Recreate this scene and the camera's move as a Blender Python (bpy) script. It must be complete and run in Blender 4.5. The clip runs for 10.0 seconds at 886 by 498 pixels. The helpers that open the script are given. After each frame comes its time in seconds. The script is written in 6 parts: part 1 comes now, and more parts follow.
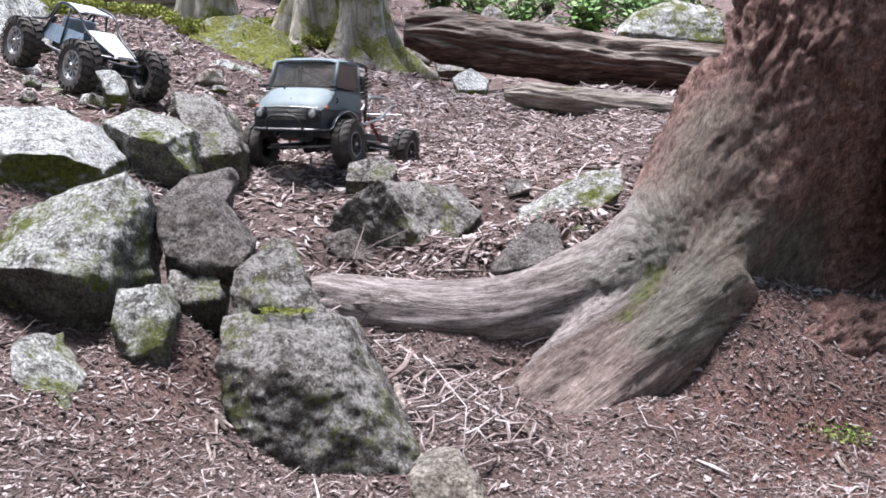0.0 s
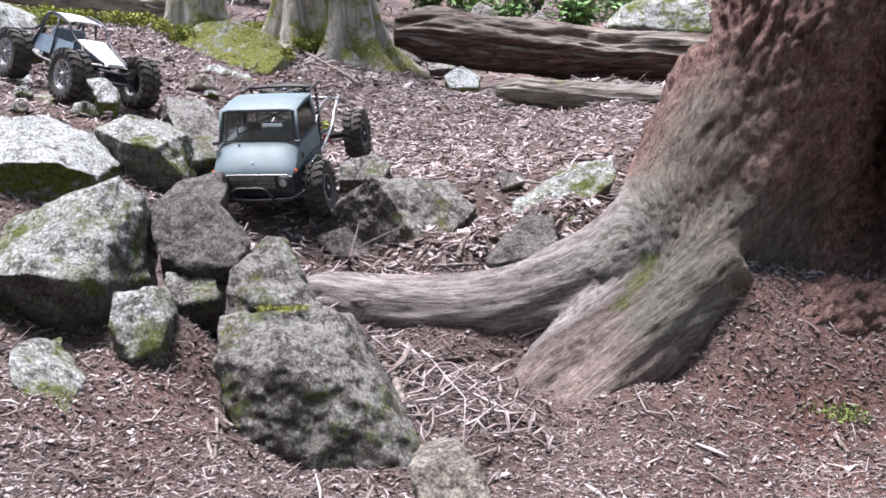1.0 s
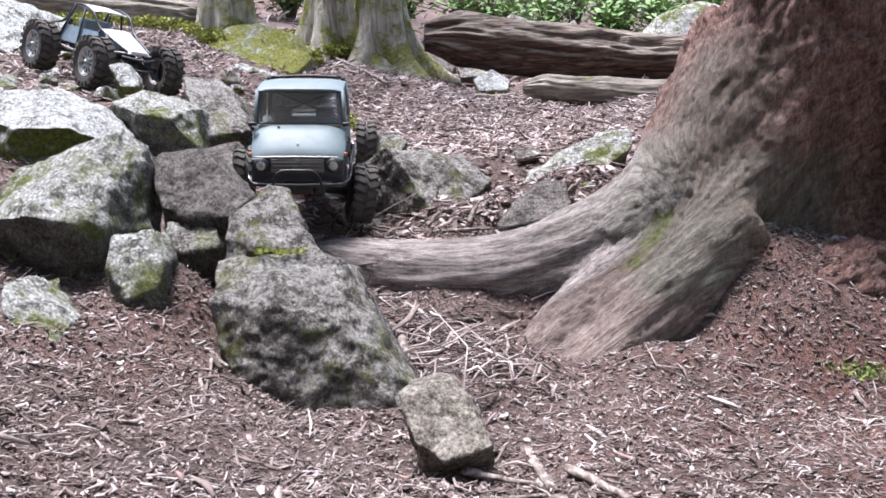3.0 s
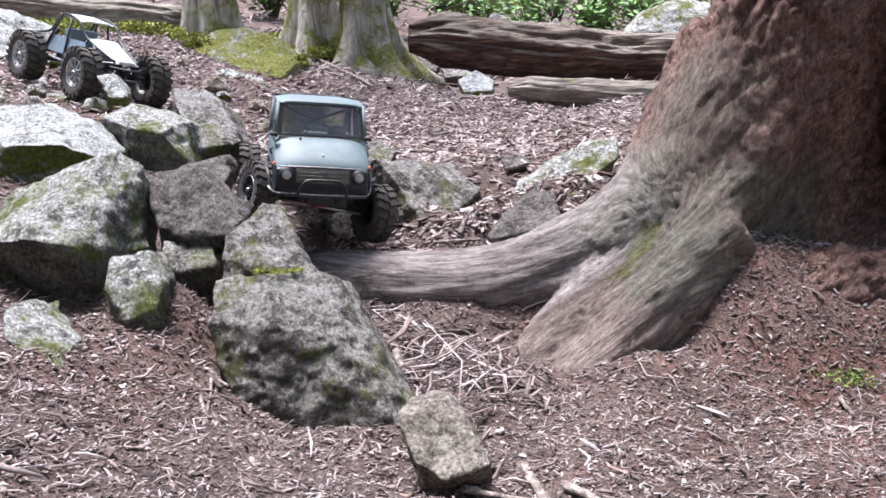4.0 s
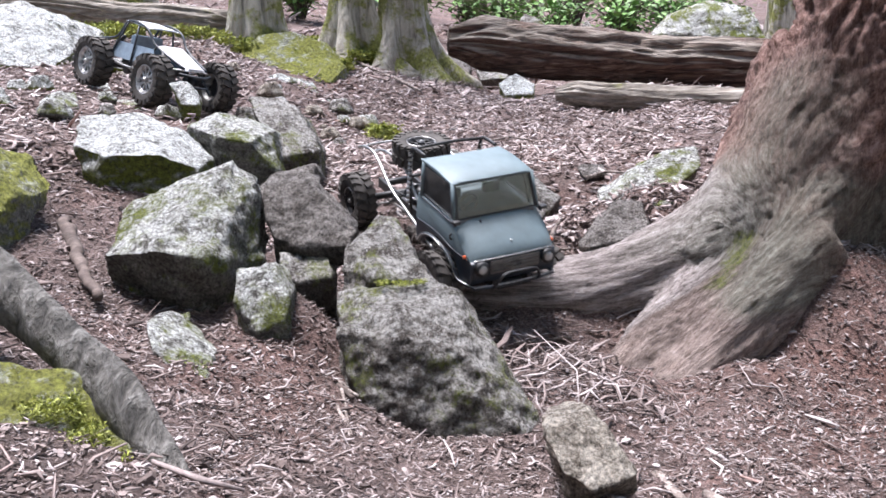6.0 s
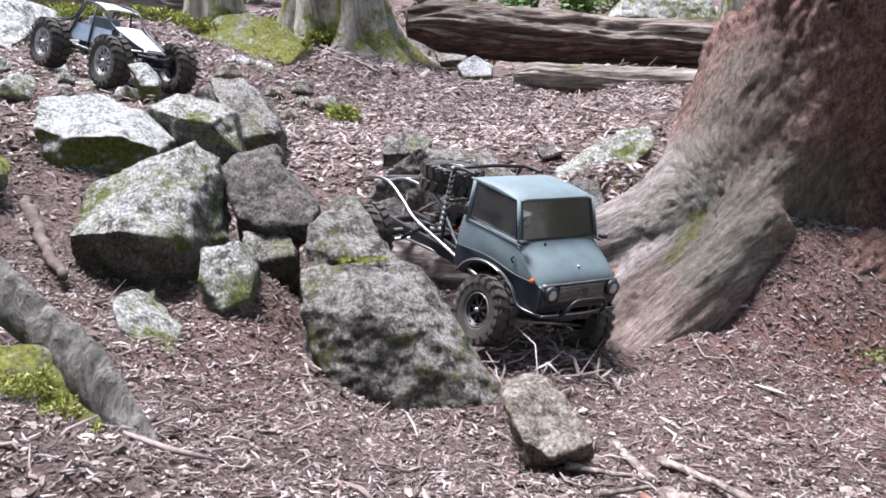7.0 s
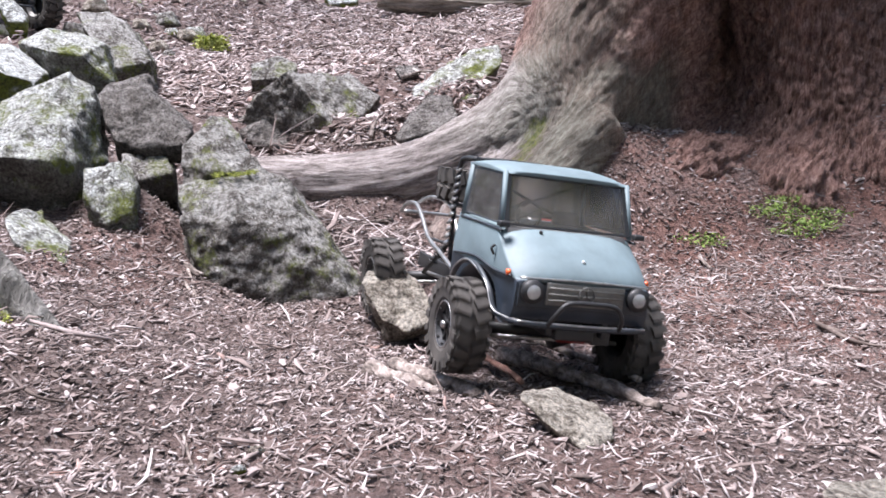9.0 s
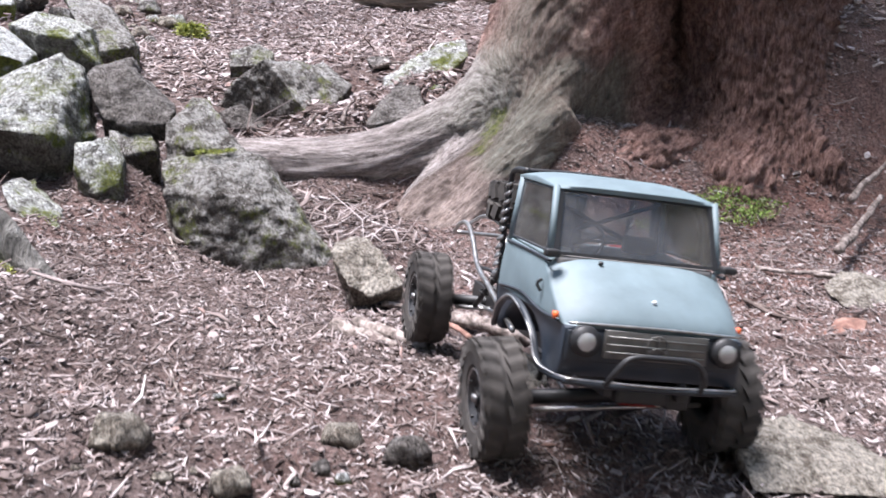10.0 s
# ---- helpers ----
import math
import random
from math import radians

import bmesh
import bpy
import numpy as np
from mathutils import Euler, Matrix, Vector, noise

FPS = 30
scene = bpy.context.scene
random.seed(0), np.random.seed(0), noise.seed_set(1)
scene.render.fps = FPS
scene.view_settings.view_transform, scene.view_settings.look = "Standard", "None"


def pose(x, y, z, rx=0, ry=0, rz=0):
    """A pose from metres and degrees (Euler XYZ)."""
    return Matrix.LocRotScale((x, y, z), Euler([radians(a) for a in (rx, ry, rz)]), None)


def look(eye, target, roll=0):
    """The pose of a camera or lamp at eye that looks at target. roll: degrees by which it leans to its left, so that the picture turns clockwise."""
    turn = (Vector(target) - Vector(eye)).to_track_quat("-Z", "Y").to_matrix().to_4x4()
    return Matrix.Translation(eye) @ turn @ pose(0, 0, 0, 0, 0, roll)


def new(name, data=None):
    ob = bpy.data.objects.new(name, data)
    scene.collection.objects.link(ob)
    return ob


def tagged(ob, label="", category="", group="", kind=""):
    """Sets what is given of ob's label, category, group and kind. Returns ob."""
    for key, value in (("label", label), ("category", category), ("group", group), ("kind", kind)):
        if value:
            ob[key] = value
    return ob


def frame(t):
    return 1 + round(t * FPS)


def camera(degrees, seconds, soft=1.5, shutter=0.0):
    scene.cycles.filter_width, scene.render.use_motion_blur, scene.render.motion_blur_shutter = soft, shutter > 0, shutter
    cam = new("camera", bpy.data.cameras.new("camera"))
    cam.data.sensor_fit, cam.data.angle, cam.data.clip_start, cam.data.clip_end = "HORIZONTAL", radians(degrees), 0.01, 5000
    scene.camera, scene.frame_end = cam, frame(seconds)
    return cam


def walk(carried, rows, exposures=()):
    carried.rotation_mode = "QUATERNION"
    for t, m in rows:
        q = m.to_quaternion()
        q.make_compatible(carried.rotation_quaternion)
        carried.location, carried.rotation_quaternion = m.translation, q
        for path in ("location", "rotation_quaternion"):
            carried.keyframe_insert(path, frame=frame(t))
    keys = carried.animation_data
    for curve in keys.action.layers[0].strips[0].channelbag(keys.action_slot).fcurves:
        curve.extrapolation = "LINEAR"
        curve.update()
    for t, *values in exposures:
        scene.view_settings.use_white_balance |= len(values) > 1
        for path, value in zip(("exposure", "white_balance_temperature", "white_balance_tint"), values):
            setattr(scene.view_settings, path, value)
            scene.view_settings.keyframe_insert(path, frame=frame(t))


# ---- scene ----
cam = camera(45.8, 10.0, 1.6, 0.45)
PATH = [
    (0, (0.020, 0.010, 0.792), (-0.035, 2.782, 0.177), 0.8),
    (0.5, (0.021, -0.003, 0.785), (-0.026, 2.766, 0.152), 0.1),
    (1, (0.028, 0.000, 0.782), (-0.024, 2.772, 0.169), -1.1),
    (1.5, (0.050, 0.003, 0.754), (0.000, 2.786, 0.195), -1.7),
    (2, (0.095, 0.006, 0.674), (-0.044, 2.792, 0.141), -2.4),
    (2.5, (0.098, -0.003, 0.636), (-0.061, 2.783, 0.109), -2.4),
    (3, (0.092, 0.000, 0.643), (-0.082, 2.787, 0.125), -1.8),
    (3.2, (0.095, -0.001, 0.662), (-0.081, 2.783, 0.129), -2),
    (4.3, (0.065, -0.024, 0.690), (-0.053, 2.762, 0.148), -2.3),
    (4.5, (0.053, -0.024, 0.697), (-0.067, 2.762, 0.156), -2.2),
    (5, (-0.004, -0.027, 0.720), (-0.185, 2.758, 0.193), -2),
    (5.5, (-0.075, -0.043, 0.720), (-0.224, 2.746, 0.202), -1.8),
    (5.7, (-0.092, -0.048, 0.722), (-0.239, 2.725, 0.187), -2),
    (6.8, (-0.106, -0.078, 0.717), (-0.141, 2.705, 0.152), -2.4),
    (7, (-0.102, -0.089, 0.721), (-0.121, 2.685, 0.121), -2.2),
    (7.5, (-0.104, -0.102, 0.706), (-0.075, 2.668, 0.084), -1.8),
    (8, (-0.094, -0.152, 0.693), (-0.009, 2.599, -0.007), -0.4),
    (8.5, (-0.065, -0.209, 0.710), (0.170, 2.515, -0.057), -0.4),
    (9, (-0.072, -0.297, 0.728), (0.207, 2.413, -0.072), -3.5),
    (9.5, (-0.074, -0.388, 0.758), (0.240, 2.320, -0.041), -1.9),
    (10, (-0.074, -0.456, 0.737), (0.280, 2.241, -0.078), -1.8),
]
walk(cam, [(t, look(eye, target, roll)) for t, eye, target, roll in PATH],
     [(0, 1.40), (1.5, 1.47), (2.5, 1.51), (7.0, 1.51), (8.0, 1.56), (10, 1.58)])

# ---- light ----
world = bpy.data.worlds.new("world")
scene.world = world
world.use_nodes = True
wn = world.node_tree
sky = wn.nodes.new("ShaderNodeTexSky")
sky.sky_type, sky.sun_disc = "NISHITA", False
sky.sun_elevation, sky.sun_rotation = radians(79), radians(-52)
wn.links.new(sky.outputs[0], wn.nodes["Background"].inputs[0])
wn.nodes["Background"].inputs[1].default_value = 0.078
sun = new("sun", bpy.data.lights.new("sun", "SUN"))
sun.data.energy, sun.data.angle, sun.data.color = 4.3, radians(24), (0.99, 0.955, 1.025)
sun.matrix_world = look((-0.58, 2.15, 3.0), (0.0, 1.6, 0.0))


# ---- noise and mesh helpers ----
def lattice(ix, iy, iz):
    n = (ix * 374761393 + iy * 668265263 + iz * 1274126177) & 0x7FFFFFFF
    n = ((n ^ (n >> 13)) * 1103515245 + 12345) & 0x7FFFFFFF
    n = (n ^ (n >> 16)) & 0xFFFF
    return n / 32767.5 - 1.0


def vnoise(p):
    """Smooth value noise in -1..1 at an (n, 3) array of places."""
    p = np.asarray(p, float)
    i = np.floor(p).astype(np.int64)
    f = p - i
    f = f * f * (3 - 2 * f)
    out = 0
    for dx in (0, 1):
        for dy in (0, 1):
            for dz in (0, 1):
                w = (f[:, 0] if dx else 1 - f[:, 0]) * (f[:, 1] if dy else 1 - f[:, 1]) * (f[:, 2] if dz else 1 - f[:, 2])
                out = out + w * lattice(i[:, 0] + dx, i[:, 1] + dy, i[:, 2] + dz)
    return out


def fbm(p, octaves=4, gain=0.5):
    p = np.asarray(p, float)
    total, amp = 0, 1.0
    for k in range(octaves):
        total = total + amp * vnoise(p * 2.0 ** k + 17.3 * k)
        amp *= gain
    return total


def smooth(v):
    v = np.clip(v, 0.0, 1.0)
    return v * v * (3 - 2 * v)


def mesh_of(name, verts, faces, smooth_shade=True):
    me = bpy.data.meshes.new(name)
    me.from_pydata([tuple(v) for v in verts], [], [tuple(f) for f in faces])
    if smooth_shade:
        me.polygons.foreach_set("use_smooth", [True] * len(me.polygons))
    me.update()
    return me


def coords(me):
    a = np.empty(len(me.vertices) * 3)
    me.vertices.foreach_get("co", a)
    return a.reshape(-1, 3)


def put_coords(me, a):
    me.vertices.foreach_set("co", np.asarray(a, float).ravel())
    me.update()


def normals(me):
    a = np.empty(len(me.vertices) * 3)
    me.vertices.foreach_get("normal", a)
    return a.reshape(-1, 3)


def link(name, me, material, parent=None, label=""):
    ob = new(name, me)
    if material:
        me.materials.append(material)
    if parent:
        ob.parent = parent
    if label:
        ob["label"] = label
    return ob


def part(name, bm, material, parent, label="", smooth_shade=True):
    """One bmesh as one mesh object under a thing or a part."""
    me = bpy.data.meshes.new(name)
    bm.to_mesh(me)
    bm.free()
    if smooth_shade:
        me.polygons.foreach_set("use_smooth", [True] * len(me.polygons))
    return link(name, me, material, parent, label)


def tube_data(path, radii, sides=10, seed=0.0, rough=0.0, scale=20.0, flat=1.0):
    """A swept tube with closed ends along a smooth path through the given places."""
    path = np.asarray(path, float)
    radii = np.asarray(radii, float)
    d = np.gradient(path, axis=0)
    d /= np.linalg.norm(d, axis=1)[:, None] + 1e-9
    up = np.array((0.0, 0.0, 1.0)) if abs(d[len(d) // 2][2]) < 0.8 else np.array((0.0, 1.0, 0.0))
    verts, faces = [], []
    n = len(path)
    ang = np.linspace(0, 2 * np.pi, sides, endpoint=False)
    for k in range(n):
        s = np.cross(d[k], up)
        s /= np.linalg.norm(s) + 1e-9
        u = np.cross(s, d[k])
        ring = path[k] + radii[k] * (np.cos(ang)[:, None] * s + flat * np.sin(ang)[:, None] * u)
        if rough:
            ring = ring + (ring - path[k]) * (rough * fbm(ring * scale + seed, 3))[:, None]
        verts.extend(ring)
    for k in range(n - 1):
        for a in range(sides):
            b = (a + 1) % sides
            faces.append((k * sides + a, k * sides + b, (k + 1) * sides + b, (k + 1) * sides + a))
    faces.append(tuple(range(sides))[::-1])
    faces.append(tuple((n - 1) * sides + a for a in range(sides)))
    return verts, faces


def spline(points, n):
    """n places along a smooth curve through the points (Catmull-Rom)."""
    p = np.asarray(points, float)
    p = np.vstack([2 * p[0] - p[1], p, 2 * p[-1] - p[-2]])
    out = []
    for t in np.linspace(0, len(p) - 3 - 1e-6, n):
        k = int(t)
        f = t - k
        a, b, c, e = p[k:k + 4]
        out.append(0.5 * (2 * b + (c - a) * f + (2 * a - 5 * b + 4 * c - e) * f * f + (3 * b - a - 3 * c + e) * f ** 3))
    return np.array(out)


# ---- materials ----
def material(name, rough=0.8, metal=0.0):
    m = bpy.data.materials.new(name)
    m.use_nodes = True
    b = m.node_tree.nodes["Principled BSDF"]
    b.inputs["Roughness"].default_value, b.inputs["Metallic"].default_value = rough, metal
    return m, m.node_tree, b


def node(nt, kind, **values):
    n = nt.nodes.new(kind)
    for key, value in values.items():
        n.inputs[key.replace("_", " ")].default_value = value
    return n


def tex(nt, scale, detail=6.0, rough=0.6, stretch=(1, 1, 1), distortion=0.0):
    co = nt.nodes.new("ShaderNodeTexCoord")
    mp = nt.nodes.new("ShaderNodeMapping")
    mp.inputs["Scale"].default_value = stretch
    n = node(nt, "ShaderNodeTexNoise", Scale=scale, Detail=detail, Roughness=rough, Distortion=distortion)
    nt.links.new(co.outputs["Object"], mp.inputs[0])
    nt.links.new(mp.outputs[0], n.inputs["Vector"])
    return n.outputs["Fac"]


def ramp(nt, fac, stops):
    r = nt.nodes.new("ShaderNodeValToRGB")
    while len(r.color_ramp.elements) < len(stops):
        r.color_ramp.elements.new(0.5)
    for e, (at, c) in zip(r.color_ramp.elements, stops):
        e.position, e.color = at, (*c, 1) if len(c) == 3 else c
    nt.links.new(fac, r.inputs[0])
    return r.outputs[0]


def grey(v):
    return (v, v, v)


def mix(nt, fac, a, b, mode="MIX"):
    n = nt.nodes.new("ShaderNodeMix")
    n.data_type, n.blend_type = "RGBA", mode
    for k, v in ((0, fac), (6, a), (7, b)):
        if isinstance(v, (int, float)):
            n.inputs[k].default_value = v
        elif isinstance(v, tuple):
            n.inputs[k].default_value = (*v, 1)
        else:
            nt.links.new(v, n.inputs[k])
    return n.outputs[2]


def bump(nt, b, height, strength=0.5, distance=0.004):
    n = node(nt, "ShaderNodeBump", Strength=strength, Distance=distance)
    nt.links.new(height, n.inputs["Height"])
    nt.links.new(n.outputs[0], b.inputs["Normal"])


def upness(nt, lo, hi):
    """1 where a surface faces up, 0 where it is steep: for moss, lichen and painted top light."""
    g = nt.nodes.new("ShaderNodeNewGeometry")
    s = nt.nodes.new("ShaderNodeSeparateXYZ")
    r = nt.nodes.new("ShaderNodeMapRange")
    r.inputs["From Min"].default_value, r.inputs["From Max"].default_value = lo, hi
    nt.links.new(g.outputs["Normal"], s.inputs[0])
    nt.links.new(s.outputs["Z"], r.inputs["Value"])
    return r.outputs[0]


def times(nt, a, b):
    n = nt.nodes.new("ShaderNodeMath")
    n.operation = "MULTIPLY"
    for k, v in ((0, a), (1, b)):
        if isinstance(v, (int, float)):
            n.inputs[k].default_value = v
        else:
            nt.links.new(v, n.inputs[k])
    return n.outputs[0]


def rock_material(name, dark, light, pale, moss_amount, moss_lo=0.25, green=(0.135, 0.155, 0.020), flank=False, fleck=0.5):
    """Granite: brown-grey ground, pale lichen flecks, moss; light from above is put into the paler tops."""
    m, nt, b = material(name, 0.92)
    grain = tex(nt, 190, 7, 0.85)
    c = ramp(nt, tex(nt, 20, 10, 0.85), [(0.38, tuple(v * 0.8 for v in dark)), (0.58, light)])
    spots = ramp(nt, tex(nt, 70, 9, 0.85), [(fleck - 0.01, grey(0)), (fleck + 0.05, grey(1))])
    # Lichen flecks and crust; upward faces also carry painted light from above.
    c = mix(nt, times(nt, spots, upness(nt, -0.35, 0.65)), c, pale)
    crust = ramp(nt, tex(nt, 20, 10, 0.84), [(0.45, grey(0)), (0.54, grey(0.9))])
    c = mix(nt, times(nt, crust, upness(nt, 0.05, 0.7)), c, pale)
    c = mix(nt, 0.9, c, ramp(nt, grain, [(0.38, grey(0.12)), (0.47, grey(0.8)), (0.54, grey(1.15)), (0.64, grey(1.7))]), "MULTIPLY")
    c = mix(nt, 0.8, c, ramp(nt, tex(nt, 48, 10, 0.86), [(0.40, (0.42, 0.38, 0.34)), (0.47, (0.92, 0.90, 0.87)), (0.57, (1.25, 1.25, 1.25))]), "MULTIPLY")
    if moss_amount:
        patch = ramp(nt, tex(nt, 8, 9, 0.8), [(0.62 - moss_amount, grey(0)), (0.72 - moss_amount, grey(1))])
        tone = ramp(nt, tex(nt, 110, 5, 0.8), [(0.35, tuple(v * 0.25 for v in green)), (0.65, tuple(v * 1.7 for v in green))])
        where = upness(nt, 0.45, -0.1) if flank else upness(nt, moss_lo, moss_lo + 0.35)
        c = mix(nt, times(nt, patch, where), c, tone)
    nt.links.new(c, b.inputs["Base Color"])
    rel = nt.nodes.new("ShaderNodeMath")
    rel.operation = "ADD"
    nt.links.new(grain, rel.inputs[0])
    nt.links.new(tex(nt, 60, 9, 0.8), rel.inputs[1])
    bump(nt, b, rel.outputs[0], 1.0, 0.013)
    return m


def wood_material(name, stops, stretch, scale=30.0, relief=0.006, moss=0.0, rough=0.85, lit_top_tone=None):
    """Weathered wood or bark: streaks along one axis."""
    m, nt, b = material(name, rough)
    streak = tex(nt, scale, 8, 0.65, stretch, 0.4)
    c = ramp(nt, streak, stops)
    c = mix(nt, 0.5, c, ramp(nt, tex(nt, 9, 5), [(0.3, grey(0.45)), (0.7, grey(1.25))]), "MULTIPLY")
    # Weathered tone on upward faces only: the log's shaded underside is put into colour.
    if lit_top_tone:
        weathered = ramp(nt, streak, [(0.34, tuple(v * 0.25 for v in lit_top_tone)), (0.5, lit_top_tone), (0.7, tuple(v * 1.5 for v in lit_top_tone))])
        where = times(nt, upness(nt, 0.0, 0.5), ramp(nt, tex(nt, 5, 6, 0.7, (0.4, 1.5, 1.5)), [(0.40, grey(0.15)), (0.52, grey(1))]))
        c = mix(nt, where, c, weathered)
    if moss:
        patch = ramp(nt, tex(nt, 6, 7, 0.7), [(0.66 - moss, grey(0)), (0.74 - moss, grey(1))])
        tone = ramp(nt, tex(nt, 80, 3), [(0.3, (0.09, 0.095, 0.025)), (0.7, (0.30, 0.31, 0.08))])
        c = mix(nt, patch, c, tone)
    nt.links.new(c, b.inputs["Base Color"])
    bump(nt, b, streak, 1.0, relief)
    return m


def plain_material(name, colour, rough=0.5, metal=0.0, wear=0.25, scale=60.0, relief=0.0):
    m, nt, b = material(name, rough, metal)
    n = tex(nt, scale, 5)
    c = ramp(nt, n, [(0.3, tuple(v * (1 - wear) for v in colour)), (0.7, tuple(min(1, v * (1 + wear)) for v in colour))])
    nt.links.new(c, b.inputs["Base Color"])
    if relief:
        bump(nt, b, n, 0.6, relief)
    return m


ROCK = rock_material("granite", (0.080, 0.066, 0.055), (0.14, 0.121, 0.104), (0.47, 0.46, 0.44), 0.09, -0.4, fleck=0.52)
ROCK_MOSS = rock_material("mossy_granite", (0.10, 0.095, 0.08), (0.22, 0.21, 0.19), (0.70, 0.72, 0.70), 0.14, -0.3, fleck=0.49)
ROCK_BROWN = rock_material("brown_granite", (0.08, 0.068, 0.06), (0.17, 0.15, 0.135), (0.27, 0.25, 0.235), 0.0, fleck=0.54)
ROCK_PALE = rock_material("pale_granite", (0.10, 0.095, 0.085), (0.30, 0.30, 0.28), (0.74, 0.77, 0.76), 0.26, 0.3, flank=True, fleck=0.48)
ROCK_BLOCK = rock_material("tan_block_stone", (0.16, 0.13, 0.10), (0.34, 0.29, 0.235), (0.52, 0.475, 0.41), 0.0, fleck=0.50)
MOSS_ROCK = rock_material("thick_moss_rock", (0.12, 0.12, 0.10), (0.26, 0.26, 0.24), (0.6, 0.62, 0.6), 0.22, -0.2, green=(0.25, 0.26, 0.05))


def flared_bark():
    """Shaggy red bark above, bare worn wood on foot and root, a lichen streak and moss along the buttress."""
    m, nt, b = material("shaggy_red_bark", 0.9)

    def stored(name, output="Vector"):
        n = nt.nodes.new("ShaderNodeAttribute")
        n.attribute_name = name
        return n.outputs[output]

    sep = nt.nodes.new("ShaderNodeSeparateXYZ")
    nt.links.new(stored("zones"), sep.inputs[0])

    def grainy(scale, detail=8.0, rough=0.68, distortion=0.5):
        n = node(nt, "ShaderNodeTexNoise", Scale=scale, Detail=detail, Roughness=rough, Distortion=distortion)
        nt.links.new(stored("grain"), n.inputs["Vector"])
        return n.outputs["Fac"]

    def rough_edge(value, lo=0.35, hi=0.6):
        """A zone whose border is broken up by noise."""
        n = nt.nodes.new("ShaderNodeMath")
        n.operation = "MULTIPLY_ADD"
        nt.links.new(mix(nt, 0.5, tex(nt, 14, 7, 0.75), grainy(45)), n.inputs[0])
        n.inputs[1].default_value = 0.9
        nt.links.new(value, n.inputs[2])
        r = node(nt, "ShaderNodeMapRange", **{"From_Min": lo + 0.45, "From_Max": hi + 0.45})
        nt.links.new(n.outputs[0], r.inputs["Value"])
        return r.outputs[0]

    fibre = mix(nt, 0.5, grainy(130, 10.0, 0.8, 0.3), tex(nt, 60, 10, 0.85, (1.9, 1.9, 0.38), 0.6))
    c = ramp(nt, fibre, [(0.40, (0.034, 0.016, 0.012)), (0.47, (0.16, 0.083, 0.066)), (0.53, (0.32, 0.19, 0.158)), (0.62, (0.56, 0.40, 0.35))])
    c = mix(nt, 0.7, c, ramp(nt, tex(nt, 7, 8, 0.75), [(0.34, grey(0.35)), (0.5, grey(0.85)), (0.66, grey(1.35))]), "MULTIPLY")
    grain = mix(nt, 0.25, grainy(120, 10.0, 0.76, 0.15), tex(nt, 90, 8, 0.8))
    worn = ramp(nt, grain, [(0.36, (0.06, 0.046, 0.040)), (0.46, (0.19, 0.148, 0.132)), (0.55, (0.31, 0.255, 0.232)), (0.68, (0.50, 0.435, 0.405))])
    worn = mix(nt, 0.7, worn, ramp(nt, tex(nt, 18, 9, 0.8), [(0.36, (0.42, 0.38, 0.35)), (0.52, (0.95, 0.90, 0.86)), (0.64, (1.2, 1.12, 1.06))]), "MULTIPLY")
    c = mix(nt, rough_edge(sep.outputs["X"]), c, worn)
    bare = ramp(nt, grain, [(0.37, (0.05, 0.040, 0.037)), (0.45, (0.19, 0.160, 0.148)), (0.54, (0.35, 0.305, 0.29)), (0.66, (0.58, 0.535, 0.52))])
    bare = mix(nt, 0.6, bare, ramp(nt, grainy(16, 6.0, 0.6, 0.2), [(0.36, grey(0.55)), (0.62, grey(1.2))]), "MULTIPLY")
    c = mix(nt, rough_edge(sep.outputs["Z"]), c, bare)
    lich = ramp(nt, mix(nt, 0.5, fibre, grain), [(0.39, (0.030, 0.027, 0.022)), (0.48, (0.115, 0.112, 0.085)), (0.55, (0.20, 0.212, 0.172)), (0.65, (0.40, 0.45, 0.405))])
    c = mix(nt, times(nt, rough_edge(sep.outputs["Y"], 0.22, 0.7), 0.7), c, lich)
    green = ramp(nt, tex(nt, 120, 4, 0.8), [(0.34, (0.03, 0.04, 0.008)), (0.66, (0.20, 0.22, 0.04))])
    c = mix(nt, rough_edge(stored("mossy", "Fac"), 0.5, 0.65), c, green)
    nt.links.new(c, b.inputs["Base Color"])
    bump(nt, b, mix(nt, sep.outputs["X"], mix(nt, 0.35, fibre, grainy(160, 6.0, 0.7, 0.8)), times(nt, grain, 0.6)), 1.0, 0.026)
    return m


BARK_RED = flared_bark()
LOG_RED = wood_material("rotten_red_log", [(0.34, (0.030, 0.014, 0.011)), (0.48, (0.105, 0.055, 0.042)), (0.6, (0.20, 0.125, 0.095)), (0.72, (0.36, 0.27, 0.215))], (0.15, 3.2, 3.2), 18, 0.035, lit_top_tone=(0.30, 0.255, 0.215))
LOG_GREY = wood_material("grey_dead_log", [(0.3, (0.09, 0.075, 0.06)), (0.5, (0.25, 0.22, 0.185)), (0.75, (0.48, 0.44, 0.39))], (0.3, 2.5, 2.5), 22, 0.012, 0.03)
BARK_GREY = wood_material("mossy_grey_bark", [(0.3, (0.10, 0.09, 0.075)), (0.44, (0.36, 0.33, 0.275)), (0.66, (0.66, 0.62, 0.54))], (2.6, 2.6, 0.35), 14, 0.03, 0.19)
STICK = wood_material("dead_stick", [(0.36, (0.05, 0.038, 0.032)), (0.48, (0.19, 0.152, 0.132)), (0.58, (0.32, 0.27, 0.245)), (0.7, (0.46, 0.41, 0.385))], (1, 0.6, 1), 85, 0.006)
RED_ROT = wood_material("red_rotten_wood", [(0.3, (0.06, 0.03, 0.022)), (0.5, (0.20, 0.10, 0.075)), (0.75, (0.38, 0.24, 0.19))], (1, 1, 1), 40, 0.003)
